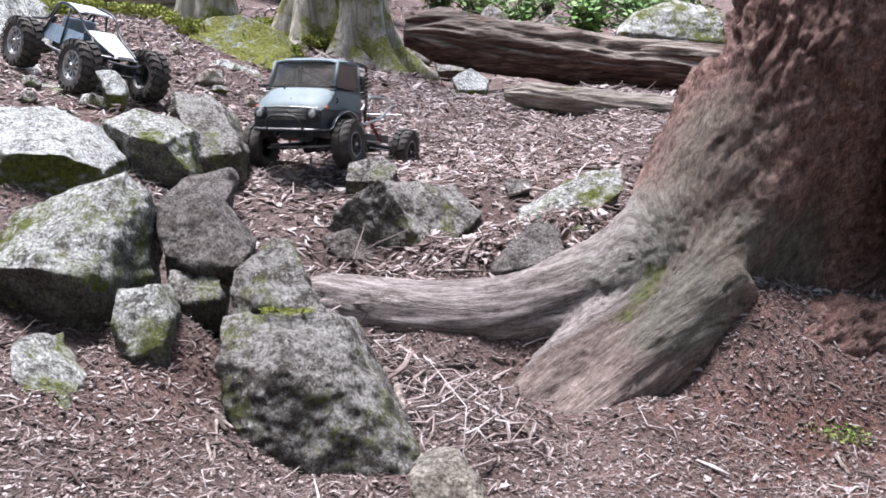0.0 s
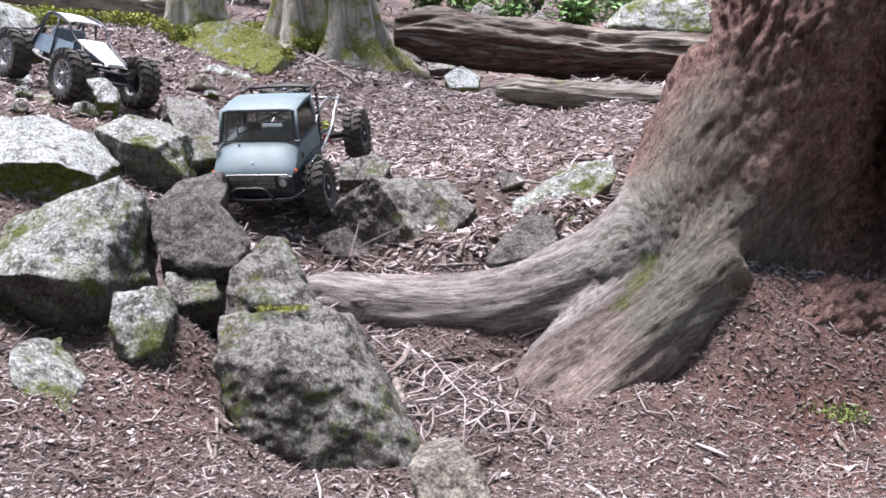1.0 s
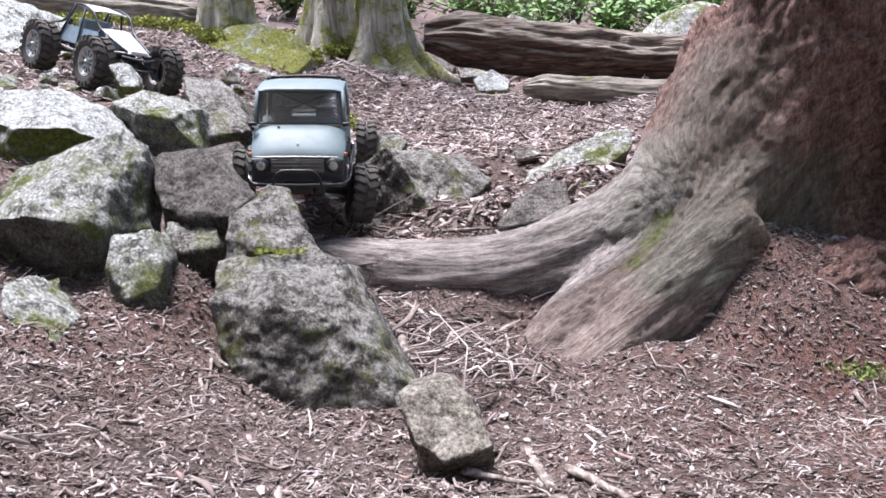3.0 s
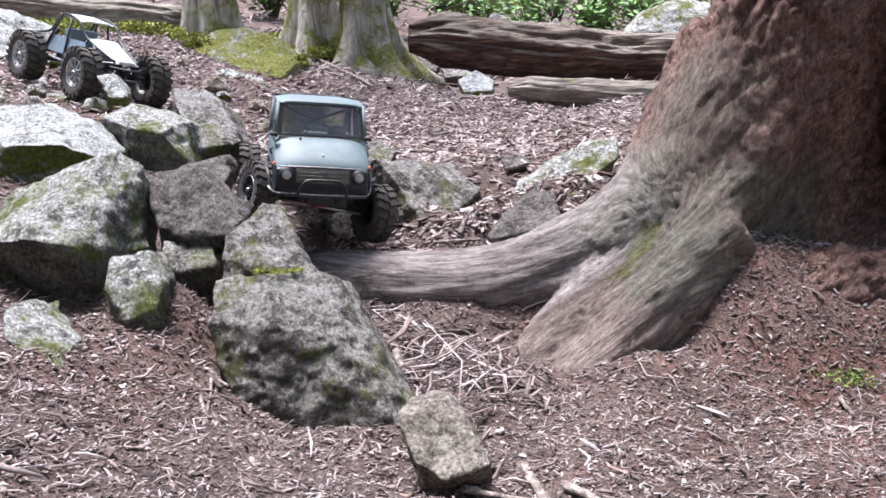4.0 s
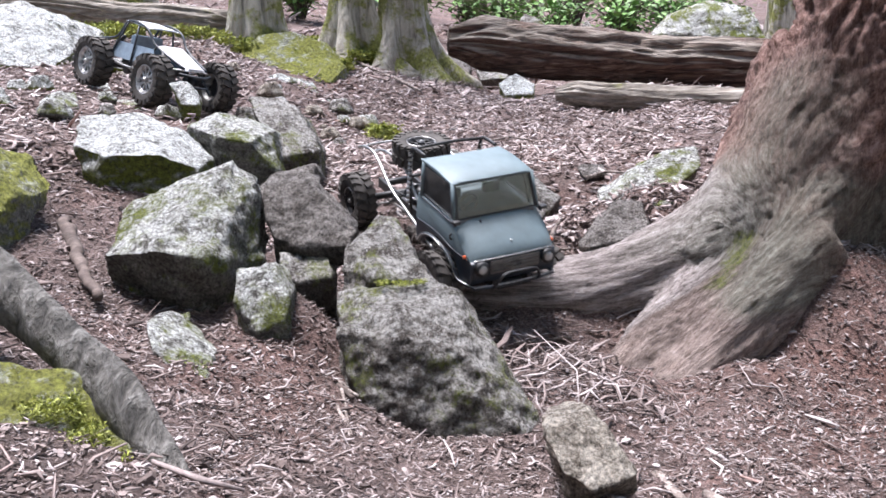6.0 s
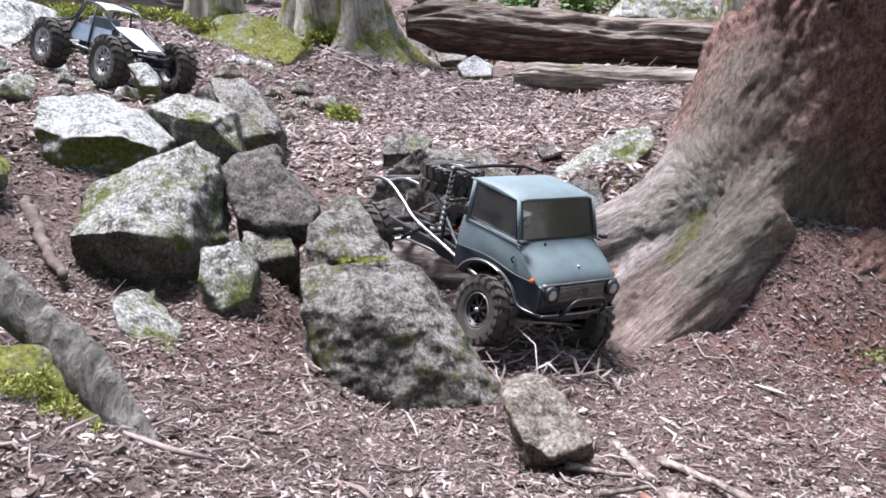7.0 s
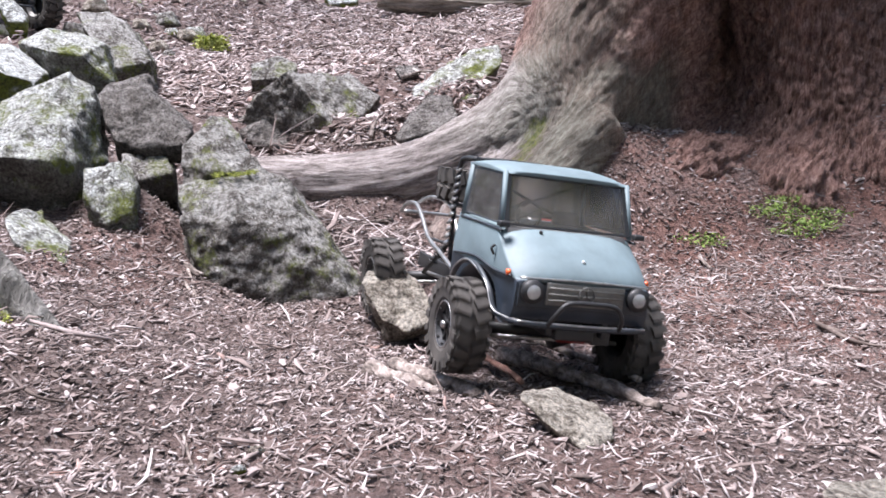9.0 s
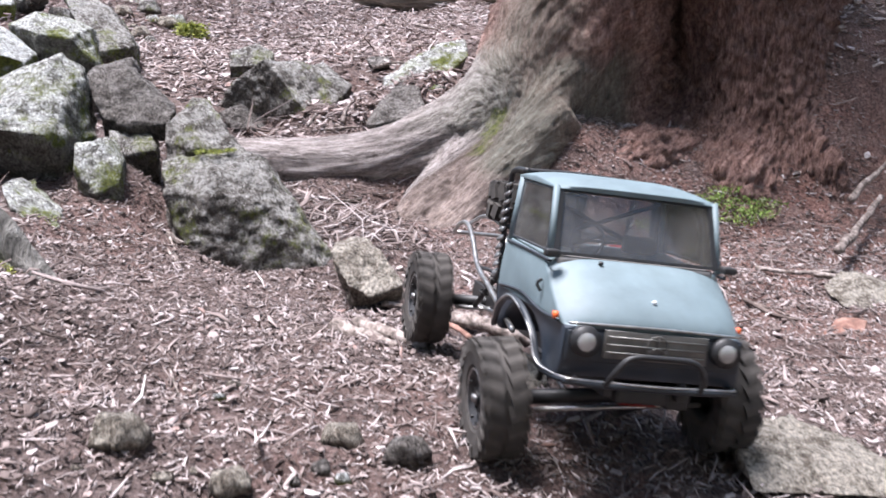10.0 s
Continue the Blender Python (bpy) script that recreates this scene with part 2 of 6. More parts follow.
STICK_DARK = wood_material("damp_dark_stick", [(0.3, (0.035, 0.025, 0.02)), (0.5, (0.09, 0.065, 0.055)), (0.75, (0.2, 0.16, 0.14))], (1, 1, 1), 40, 0.002)


def ground_material():
    """Dark soil full of bark crumbs, redder with rotted wood before the big tree, paler where dry."""
    m, nt, b = material("forest_soil", 0.95)
    fine = tex(nt, 150, 10, 0.82)
    c = ramp(nt, fine, [(0.36, (0.045, 0.031, 0.027)), (0.48, (0.155, 0.112, 0.10)), (0.56, (0.27, 0.208, 0.192)), (0.68, (0.43, 0.355, 0.34))])
    c = mix(nt, 0.75, c, ramp(nt, tex(nt, 7, 7, 0.7), [(0.34, (0.45, 0.40, 0.39)), (0.5, (0.95, 0.88, 0.86)), (0.66, (1.35, 1.30, 1.30))]), "MULTIPLY")
    co = nt.nodes.new("ShaderNodeTexCoord")
    reach = nt.nodes.new("ShaderNodeVectorMath")
    reach.operation = "DISTANCE"
    reach.inputs[1].default_value = (0.95, 1.55, 0.12)
    nt.links.new(co.outputs["Object"], reach.inputs[0])
    duff = node(nt, "ShaderNodeMapRange", **{"From_Min": 1.05, "From_Max": 0.35})
    nt.links.new(reach.outputs["Value"], duff.inputs["Value"])
    red = mix(nt, duff.outputs[0], ramp(nt, tex(nt, 2.1, 7, 0.7), [(0.52, grey(0)), (0.62, grey(0.5))]), ramp(nt, tex(nt, 9, 7, 0.75), [(0.38, grey(0.2)), (0.56, grey(1))]))
    c = mix(nt, red, c, mix(nt, 1.0, c, (1.08, 0.80, 0.72), "MULTIPLY"))
    nt.links.new(c, b.inputs["Base Color"])
    bump(nt, b, fine, 1.0, 0.014)
    return m


SOIL = ground_material()


# ---- ground ----
def height(x, y):
    """The lie of the land, before the fine relief."""
    x, y = np.asarray(x, float), np.asarray(y, float)
    low = np.interp(x, (-3.0, -1.0, -0.7, -0.45, -0.2, 0.0, 0.3, 0.6, 3.0), (0.60, 0.46, 0.38, 0.29, 0.185, 0.15, 0.125, 0.075, 0.10))
    high = np.interp(x, (-3.0, -1.3, -0.9, -0.6, -0.35, 0.0, 0.3, 0.6, 1.0, 3.0), (0.75, 0.60, 0.52, 0.44, 0.405, 0.40, 0.42, 0.28, 0.23, 0.22))
    high = high + 0.17 * smooth((y - 2.45) / 0.5) * smooth((x - 0.3) / 0.35)
    gully = smooth(-x / 0.25) * smooth((x + 0.62) / 0.1)
    start = 1.76 - 0.06 * gully - 0.14 * smooth((x - 0.3) / 0.3)
    bank = smooth((y - start) / (0.38 + 0.47 * gully))
    near = 0.095 * smooth((1.35 - y) / 0.95)
    left = 0.03 * smooth((y - 2.3) / 0.6) * smooth((-0.3 - x) / 0.5) + 0.09 * smooth((y - 3.0) / 1.2) * smooth((0.1 - x) / 0.5)
    far = 0.05 * smooth((y - 3.0) / 1.5) + 0.09 * np.clip(y - 5.6, 0, 60)
    heap = 0.065 * np.exp(-((x + 0.42) / 0.09) ** 2 - ((y - 1.53) / 0.10) ** 2)
    hollow = 0.035 * np.exp(-((x + 0.20) / 0.11) ** 2 - ((y - 2.14) / 0.10) ** 2) + 0.045 * np.exp(-((x + 0.02) / 0.12) ** 2 - ((y - 2.10) / 0.10) ** 2) + 0.080 * np.exp(-((x - 0.04) / 0.13) ** 2 - ((y - 2.24) / 0.11) ** 2)
    heap = heap + 0.040 * np.exp(-((x - 0.55) / 0.13) ** 2 - ((y - 1.88) / 0.13) ** 2) + 0.045 * np.exp(-((x - 0.38) / 0.10) ** 2 - ((y - 1.69) / 0.10) ** 2)
    mound = 0.30 * smooth((x - 0.95) / 0.35) * smooth((y - 1.72) / 0.45) * smooth((3.1 - y) / 0.6)
    return mound + low + (high - low) * bank + near + left + far + heap - hollow


def relief(x, y):
    p = np.stack([x, y, np.zeros_like(x)], 1)
    return 0.012 * fbm(p * 5.0, 3) + 0.006 * fbm(p * 28.0 + 5, 3)


def ground_at(x, y):
    return float(height(x, y) + relief(np.array([float(x)]), np.array([float(y)]))[0])


def build_ground():
    fine_x = np.arange(-1.9, 1.9, 0.013)
    fine_y = np.arange(-0.2, 3.6, 0.013)
    out = np.cumsum(0.03 * 1.16 ** np.arange(44))
    xs = np.concatenate([-1.9 - out[::-1], fine_x, 1.9 + out])
    ys = np.concatenate([-0.2 - out[::-1][12:], fine_y, 3.6 + out])
    gx, gy = np.meshgrid(xs, ys)
    gx, gy = gx.ravel(), gy.ravel()
    gz = height(gx, gy) + relief(gx, gy)
    nx, ny = len(xs), len(ys)
    i = (np.arange(ny - 1)[:, None] * nx + np.arange(nx - 1)[None, :]).ravel()
    faces = np.stack([i, i + 1, i + nx + 1, i + nx], 1)
    me = mesh_of("ground", np.stack([gx, gy, gz], 1), faces.tolist())
    tagged(link("ground", me, SOIL), "brown forest floor of soil, bark shreds and needles", "ground", kind="structure")


build_ground()


# ---- boulders ----
def boulder(name, label, material, corners, back, down, detail=4, rough=0.012, soft=2, seed=0.0, cap=(), undercut=0.02):
    """A stone: the hull of its corners, deepened behind and below, broken edges and a grainy relief."""
    c = np.array(corners, float)
    mid, lo = c.mean(0), c[:, 2].min()
    deep = c.copy()
    deep[:, 0] = mid[0] + (c[:, 0] - mid[0]) * 0.85
    deep[:, 1] += back
    deep[:, 2] -= 0.25 * (c[:, 2] - lo)
    low = c[c[:, 2] < np.median(c[:, 2])].copy()
    low[:, 1] += undercut
    low[:, 2] = lo - down
    base = np.array((mid[0], mid[1] + back / 2, lo))
    bm = bmesh.new()
    for v in np.vstack([c, deep, low]) - base:
        bm.verts.new(v)
    hull = bmesh.ops.convex_hull(bm, input=bm.verts)
    loose = [g for g in hull["geom_interior"] if isinstance(g, bmesh.types.BMVert)]
    bmesh.ops.delete(bm, geom=loose, context="VERTS")
    if cap:
        upper = np.array(cap, float)
        rear = upper + np.array((0.0, back * 0.5, -0.05))
        rear[:, 0] = upper[:, 0].mean() + 0.6 * (upper[:, 0] - upper[:, 0].mean())
        first = set(bm.verts)
        more = [bm.verts.new(v) for v in np.vstack([upper, rear]) - base]
        hull = bmesh.ops.convex_hull(bm, input=more)
        loose = [g for g in hull["geom_interior"] if isinstance(g, bmesh.types.BMVert) and g not in first]
        bmesh.ops.delete(bm, geom=loose, context="VERTS")
    bmesh.ops.triangulate(bm, faces=bm.faces)
    span = np.ptp(c, axis=0).max()
    step = max(span / (3.2 * 2.2 ** (detail - 1)), 0.0055)
    for k in range(12):
        edges = [e for e in bm.edges if e.calc_length() > step * 1.4]
        if not edges:
            break
        bmesh.ops.subdivide_edges(bm, edges=edges, cuts=1)
        bmesh.ops.triangulate(bm, faces=[f for f in bm.faces if len(f.verts) > 3])
    for k in range(soft):
        bmesh.ops.smooth_vert(bm, verts=bm.verts, factor=0.25 if detail > 4 else 0.5, use_axis_x=True, use_axis_y=True, use_axis_z=True)
    bmesh.ops.recalc_face_normals(bm, faces=bm.faces)
    me = bpy.data.meshes.new(name)
    bm.to_mesh(me)
    bm.free()
    me.polygons.foreach_set("use_smooth", [True] * len(me.polygons))
    v, n = coords(me), normals(me)
    size = np.ptp(v, axis=0).max()
    q = v + seed
    rough = min(rough, 0.05 * size)
    chips = fbm(q * (5.0 / size) + 3 + 0.3 * fbm(q * (11.0 / size), 2)[:, None], 3) * 3.0
    chips = np.floor(chips) + smooth((chips - np.floor(chips) - 0.25) / 0.5)
    cracks = np.clip(0.03 - np.abs(fbm(q * (2.6 / size) + 6, 3)), 0, 1) / 0.03
    pits = np.clip(fbm(q * 75.0 + 1, 3), -1, 0.3)
    d = 0.13 * rough * chips + 0.35 * rough * fbm(q * (3.0 / size), 3) - 0.2 * rough * cracks + min(0.0028, 0.02 * size) * pits + min(0.0055, 0.016 * size) * fbm(q * 22.0 + 9, 4) - min(0.006, 0.02 * size) * np.clip(0.22 - np.abs(fbm(q * 13.0 + 4, 3)), 0, 1)
    put_coords(me, v + n * d[:, None])
    ob = link(name, me, material)
    ob.location = base
    return tagged(ob, label, "stone", kind="")


boulder_cap = ((-0.279, 1.610, 0.455), (-0.315, 1.575, 0.417), (-0.330, 1.525, 0.380), (-0.332, 1.515, 0.340), (-0.268, 1.496, 0.372), (-0.262, 1.500, 0.330), (-0.192, 1.500, 0.368), (-0.165, 1.490, 0.335), (-0.239, 1.590, 0.428), (-0.250, 1.630, 0.440), (-0.322, 1.545, 0.404))
boulder("boulder", "large angular grey granite boulder on leaf litter", ROCK, ((-0.335, 1.500, 0.352), (-0.200, 1.500, 0.366), (-0.325, 1.415, 0.312), (-0.222, 1.385, 0.310), (-0.134, 1.392, 0.284), (-0.315, 1.392, 0.254), (-0.268, 1.362, 0.193), (-0.176, 1.348, 0.172), (-0.060, 1.358, 0.168), (-0.034, 1.395, 0.178), (-0.080, 1.425, 0.242), (-0.118, 1.455, 0.292), (-0.150, 1.490, 0.345), (-0.246, 1.470, 0.362)), 0.17, 0.08, 6, 0.010, 1, 0.0, cap=boulder_cap)
boulder("boulder", "angular granite boulder with moss and pale lichen", ROCK_MOSS, ((-0.520, 1.660, 0.545), (-0.484, 1.665, 0.511), (-0.467, 1.600, 0.387), (-0.513, 1.530, 0.365), (-0.524, 1.460, 0.417), (-0.605, 1.450, 0.435), (-0.693, 1.500, 0.420), (-0.697, 1.620, 0.471), (-0.623, 1.680, 0.512), (-0.699, 1.580, 0.338), (-0.542, 1.540, 0.345), (-0.517, 1.575, 0.279), (-0.654, 1.610, 0.285), (-0.472, 1.600, 0.348)), 0.08, 0.08, 6, 0.010, 1, 3.7, undercut=0.03)
boulder("boulder", "brownish grey block wedged between boulders", ROCK_BROWN, ((-0.482, 1.690, 0.498), (-0.399, 1.680, 0.508), (-0.365, 1.660, 0.457), (-0.318, 1.620, 0.425), (-0.326, 1.600, 0.405), (-0.395, 1.600, 0.400), (-0.451, 1.610, 0.420), (-0.469, 1.640, 0.457)), 0.12, 0.03, 6, 0.007, 1, 7.4)
boulder("stone", "low grey stone half buried in litter", ROCK, ((-0.441, 1.600, 0.396), (-0.369, 1.620, 0.394), (-0.352, 1.560, 0.362), (-0.419, 1.550, 0.359)), 0.1, 0.08, 4, 0.006, 1, 11.1)
boulder("stone", "pale lichened stone leaning on a boulder", ROCK_MOSS, ((-0.479, 1.460, 0.400), (-0.423, 1.480, 0.407), (-0.396, 1.450, 0.366), (-0.401, 1.420, 0.329), (-0.440, 1.400, 0.321), (-0.479, 1.430, 0.362)), 0.08, 0.08, 4, 0.006, 1, 14.8)
boulder("boulder", "pale lichened boulder with moss on its flank", ROCK_PALE, ((-0.952, 2.140, 0.593), (-0.853, 2.200, 0.595), (-0.759, 2.200, 0.559), (-0.676, 2.100, 0.500), (-0.675, 2.000, 0.495), (-0.735, 1.955, 0.530), (-0.844, 1.950, 0.532), (-0.921, 2.000, 0.550), (-0.880, 1.975, 0.400), (-0.754, 1.985, 0.395), (-0.690, 2.02, 0.42)), 0.16, 0.08, 6, 0.010, 1, 18.5, undercut=0.02)
boulder("boulder", "weathered grey boulder with hollow edge", ROCK_MOSS, ((-0.758, 2.250, 0.561), (-0.708, 2.300, 0.584), (-0.637, 2.320, 0.574), (-0.568, 2.250, 0.549), (-0.598, 2.150, 0.530), (-0.663, 2.150, 0.542), (-0.540, 2.170, 0.440), (-0.662, 2.170, 0.440), (-0.740, 2.24, 0.46)), 0.16, 0.08, 5, 0.010, 1, 22.2, undercut=0.05)
boulder("boulder", "grey boulder behind the weathered one", ROCK, ((-0.673, 2.500, 0.607), (-0.607, 2.550, 0.608), (-0.552, 2.500, 0.571), (-0.487, 2.350, 0.487), (-0.564, 2.300, 0.481), (-0.646, 2.420, 0.572), (-0.57, 2.34, 0.42), (-0.49, 2.36, 0.43)), 0.15, 0.08, 5, 0.008, 1, 25.9)
boulder("boulder", "grey granite boulder with a shaded overhang on the bank", ROCK, ((-0.157, 2.190, 0.458), (-0.010, 2.340, 0.424), (0.066, 2.290, 0.370), (0.016, 2.200, 0.340), (-0.052, 2.120, 0.315), (-0.093, 2.150, 0.363), (-0.127, 2.170, 0.423), (-0.242, 2.220, 0.394), (-0.294, 2.240, 0.332), (-0.264, 2.310, 0.300), (-0.133, 2.290, 0.278), (-0.199, 2.310, 0.273)), 0.08, 0.05, 6, 0.007, 1, 29.6, undercut=0.04)
boulder("stone", "small pale stone under the overhang", ROCK_BROWN, ((-0.281, 2.170, 0.333), (-0.224, 2.200, 0.351), (-0.162, 2.180, 0.314), (-0.242, 2.150, 0.295), (-0.157, 2.160, 0.286)), 0.05, 0.06, 4, 0.006, 1, 31.0)
boulder("stone", "rounded grey stone on top of the bank", ROCK, ((-0.249, 2.420, 0.455), (-0.182, 2.440, 0.472), (-0.135, 2.420, 0.446), (-0.148, 2.380, 0.423), (-0.256, 2.380, 0.422)), 0.10, 0.08, 4, 0.007, 1, 33.3)
boulder("stone", "grey stone with a mossy end beside the tree", ROCK_MOSS, ((0.133, 2.140, 0.389), (0.182, 2.160, 0.422), (0.308, 2.250, 0.470), (0.358, 2.280, 0.473), (0.357, 2.200, 0.442), (0.283, 2.120, 0.407), (0.145, 2.100, 0.380)), 0.14, 0.08, 4, 0.008, 1, 37.0)
boulder("stone", "small flat grey stone", ROCK, ((0.197, 2.102, 0.392), (0.270, 2.102, 0.399), (0.277, 2.061, 0.384), (0.205, 2.061, 0.379)), 0.0816, 0.08, 3, 0.004, 1, 40.7)
boulder("stone", "dark brown stone beside the bare root", ROCK_BROWN, ((0.073, 1.970, 0.324), (0.125, 2.040, 0.377), (0.171, 2.060, 0.394), (0.210, 2.060, 0.386), (0.217, 2.000, 0.356), (0.171, 1.960, 0.331), (0.090, 1.940, 0.323)), 0.1, 0.08, 4, 0.006, 1, 44.4)
boulder("stone", "loose tan stone block on the litter", ROCK_BLOCK, ((-0.042, 1.199, 0.244), (-0.033, 1.229, 0.247), (0.020, 1.240, 0.252), (0.047, 1.189, 0.228), (0.070, 1.158, 0.194), (0.017, 1.138, 0.181), (-0.020, 1.148, 0.202)), 0.0711, 0.02, 5, 0.010, 0, 48.1)
boulder("stone", "pale low lichened stone in the litter", ROCK_MOSS, ((-0.574, 1.320, 0.364), (-0.556, 1.361, 0.361), (-0.484, 1.290, 0.311), (-0.474, 1.239, 0.301), (-0.504, 1.219, 0.311), (-0.548, 1.259, 0.344)), 0.0711, 0.08, 4, 0.006, 1, 51.8)
boulder("stone", "small white stone in the litter", ROCK_PALE, ((-0.460, 1.385, 0.306), (-0.438, 1.405, 0.306), (-0.422, 1.375, 0.290), (-0.436, 1.355, 0.283), (-0.455, 1.365, 0.293)), 0.0502, 0.02, 3, 0.003, 1, 55.5)
boulder("boulder", "boulder thickly covered with bright moss", MOSS_ROCK, ((-1.044, 4.052, 0.726), (-0.991, 4.109, 0.768), (-0.867, 4.166, 0.786), (-0.736, 4.109, 0.738), (-0.636, 3.995, 0.639), (-0.676, 3.881, 0.591), (-0.967, 3.858, 0.600)), 0.456, 0.08, 5, 0.02, 1, 59.2)
boulder("stone", "bright white stone near the fallen logs", ROCK_PALE, ((-0.042, 4.609, 0.534), (0.036, 4.674, 0.575), (0.120, 4.609, 0.523), (0.104, 4.544, 0.487), (-0.016, 4.544, 0.489)), 0.195, 0.08, 3, 0.005, 1, 62.9)
boulder("stone", "rounded grey stone near the fallen logs", ROCK, ((-0.146, 5.393, 0.601), (-0.056, 5.463, 0.638), (0.055, 5.393, 0.609), (0.055, 5.255, 0.537), (-0.121, 5.255, 0.529)), 0.277, 0.08, 4, 0.008, 1, 66.6)
boulder("stone", "rounded brown stone near the fallen logs", ROCK_BROWN, ((-0.370, 5.838, 0.635), (-0.250, 5.911, 0.666), (-0.168, 5.838, 0.607), (-0.182, 5.765, 0.550), (-0.350, 5.765, 0.547)), 0.292, 0.08, 4, 0.008, 1, 70.3)
boulder("boulder", "pale lichened boulder among the trees", ROCK_PALE, ((-1.887, 3.572, 0.898), (-1.741, 3.695, 0.926), (-1.599, 3.634, 0.853), (-1.491, 3.511, 0.734), (-1.533, 3.388, 0.681), (-1.783, 3.327, 0.726)), 0.491, 0.08, 5, 0.02, 1, 74.0)
boulder("boulder", "moss-covered boulder beside the path", MOSS_ROCK, ((-1.029, 1.640, 0.604), (-0.948, 1.640, 0.579), (-0.861, 1.570, 0.503), (-0.870, 1.500, 0.466), (-0.960, 1.470, 0.456)), 0.2, 0.08, 5, 0.02, 1, 77.7)
boulder("boulder", "mossy pale boulder beyond the fallen logs", ROCK_MOSS, ((0.909, 6.300, 0.718), (1.024, 6.400, 0.831), (1.276, 6.500, 0.908), (1.488, 6.400, 0.865), (1.560, 6.300, 0.665)), 0.5, 0.08, 4, 0.03, 1, 81.4)
boulder("stone", "grey stone beyond the fallen logs", ROCK, ((0.066, 6.000, 0.765), (0.139, 6.050, 0.867), (0.248, 6.000, 0.809), (0.260, 5.950, 0.746)), 0.3, 0.08, 3, 0.01, 1, 85.1)
boulder("stone", "small grey stone beyond the fallen logs", ROCK, ((0.405, 6.000, 0.742), (0.489, 6.050, 0.803), (0.526, 6.000, 0.738)), 0.3, 0.08, 3, 0.01, 1, 88.8)
boulder("stone", "flat tan stone slab lying among sticks", ROCK_BLOCK, ((0.103, 0.706, 0.261), (0.159, 0.741, 0.243), (0.204, 0.706, 0.226), (0.193, 0.671, 0.221), (0.162, 0.654, 0.214), (0.131, 0.671, 0.238)), 0.0433, 0.02, 4, 0.004, 1, 92.5)
boulder("stone", "broad flat grey stone sunk in the litter", ROCK_BLOCK, ((0.334, 0.435, 0.237), (0.367, 0.468, 0.223), (0.463, 0.485, 0.204), (0.522, 0.452, 0.189), (0.493, 0.402, 0.186), (0.325, 0.385, 0.221)), 0.0828, 0.02, 4, 0.006, 1, 96.2)
boulder("stone", "pale grey stone in the red litter", ROCK_BLOCK, ((0.835, 1.156, 0.109), (0.905, 1.210, 0.120), (0.983, 1.210, 0.100), (0.933, 1.124, 0.092), (0.822, 1.113, 0.106)), 0.0856, 0.02, 4, 0.004, 1, 118.4)
boulder("bark_chunk", "chunk of red rotten wood", RED_ROT, ((0.719, 0.982, 0.112), (0.767, 1.013, 0.125), (0.801, 1.013, 0.124), (0.789, 0.992, 0.116), (0.728, 0.972, 0.109)), 0.0307, 0.02, 3, 0.003, 1, 122.1)
boulder("stone", "dark weathered stone beside the gully", ROCK_BROWN, ((-0.575, 2.050, 0.440), (-0.552, 2.100, 0.466), (-0.470, 2.150, 0.474), (-0.450, 2.100, 0.450), (-0.455, 2.030, 0.425), (-0.540, 2.010, 0.425)), 0.10, 0.08, 4, 0.008, 1, 125.8)
boulder("stone", "small flat brown stone on the bank", ROCK_BROWN, ((0.107, 2.379, 0.422), (0.121, 2.400, 0.428), (0.173, 2.400, 0.426), (0.177, 2.359, 0.409), (0.119, 2.349, 0.407)), 0.0506, 0.02, 3, 0.003, 1, 129.5)
boulder("stone", "pale angular stone beside the parked buggy", ROCK_PALE, ((-0.927, 2.700, 0.643), (-0.887, 2.720, 0.648), (-0.847, 2.680, 0.597), (-0.852, 2.660, 0.584), (-0.889, 2.660, 0.592)), 0.05, 0.05, 3, 0.005, 1, 133.2)
boulder("stone", "pale angular stone beside the parked buggy", ROCK_MOSS, ((-1.226, 2.617, 0.626), (-1.193, 2.648, 0.638), (-1.150, 2.587, 0.597), (-1.200, 2.566, 0.592)), 0.0821, 0.08, 3, 0.005, 1, 136.9)
boulder("stone", "pale angular stone beside the parked buggy", ROCK_MOSS, ((-1.225, 2.789, 0.594), (-1.167, 2.846, 0.605), (-1.039, 2.846, 0.594), (-1.012, 2.755, 0.568), (-1.188, 2.732, 0.573)), 0.114, 0.08, 3, 0.005, 1, 140.6)
boulder("stone", "pale angular stone beside the parked buggy", ROCK_PALE, ((-1.272, 3.022, 0.636), (-1.241, 3.055, 0.642), (-1.203, 2.989, 0.610), (-1.256, 2.989, 0.612)), 0.0658, 0.08, 3, 0.005, 1, 144.3)
boulder("stone", "pale angular stone beside the parked buggy", ROCK_MOSS, ((-0.934, 3.621, 0.598), (-0.838, 3.752, 0.631), (-0.716, 3.752, 0.597), (-0.677, 3.621, 0.552), (-0.900, 3.555, 0.572)), 0.157, 0.08, 3, 0.005, 1, 148.0)
boulder("stone", "pale angular stone beside the parked buggy", ROCK_PALE, ((-0.874, 3.707, 0.623), (-0.834, 3.731, 0.635), (-0.790, 3.707, 0.611), (-0.790, 3.647, 0.590), (-0.860, 3.647, 0.591)), 0.0954, 0.08, 3, 0.005, 1, 151.7)
boulder("stone", "pale angular stone beside the parked buggy", ROCK_MOSS, ((-0.755, 3.497, 0.532), (-0.655, 3.604, 0.543), (-0.584, 3.577, 0.523), (-0.580, 3.470, 0.496), (-0.727, 3.443, 0.503)), 0.134, 0.08, 3, 0.005, 1, 155.4)
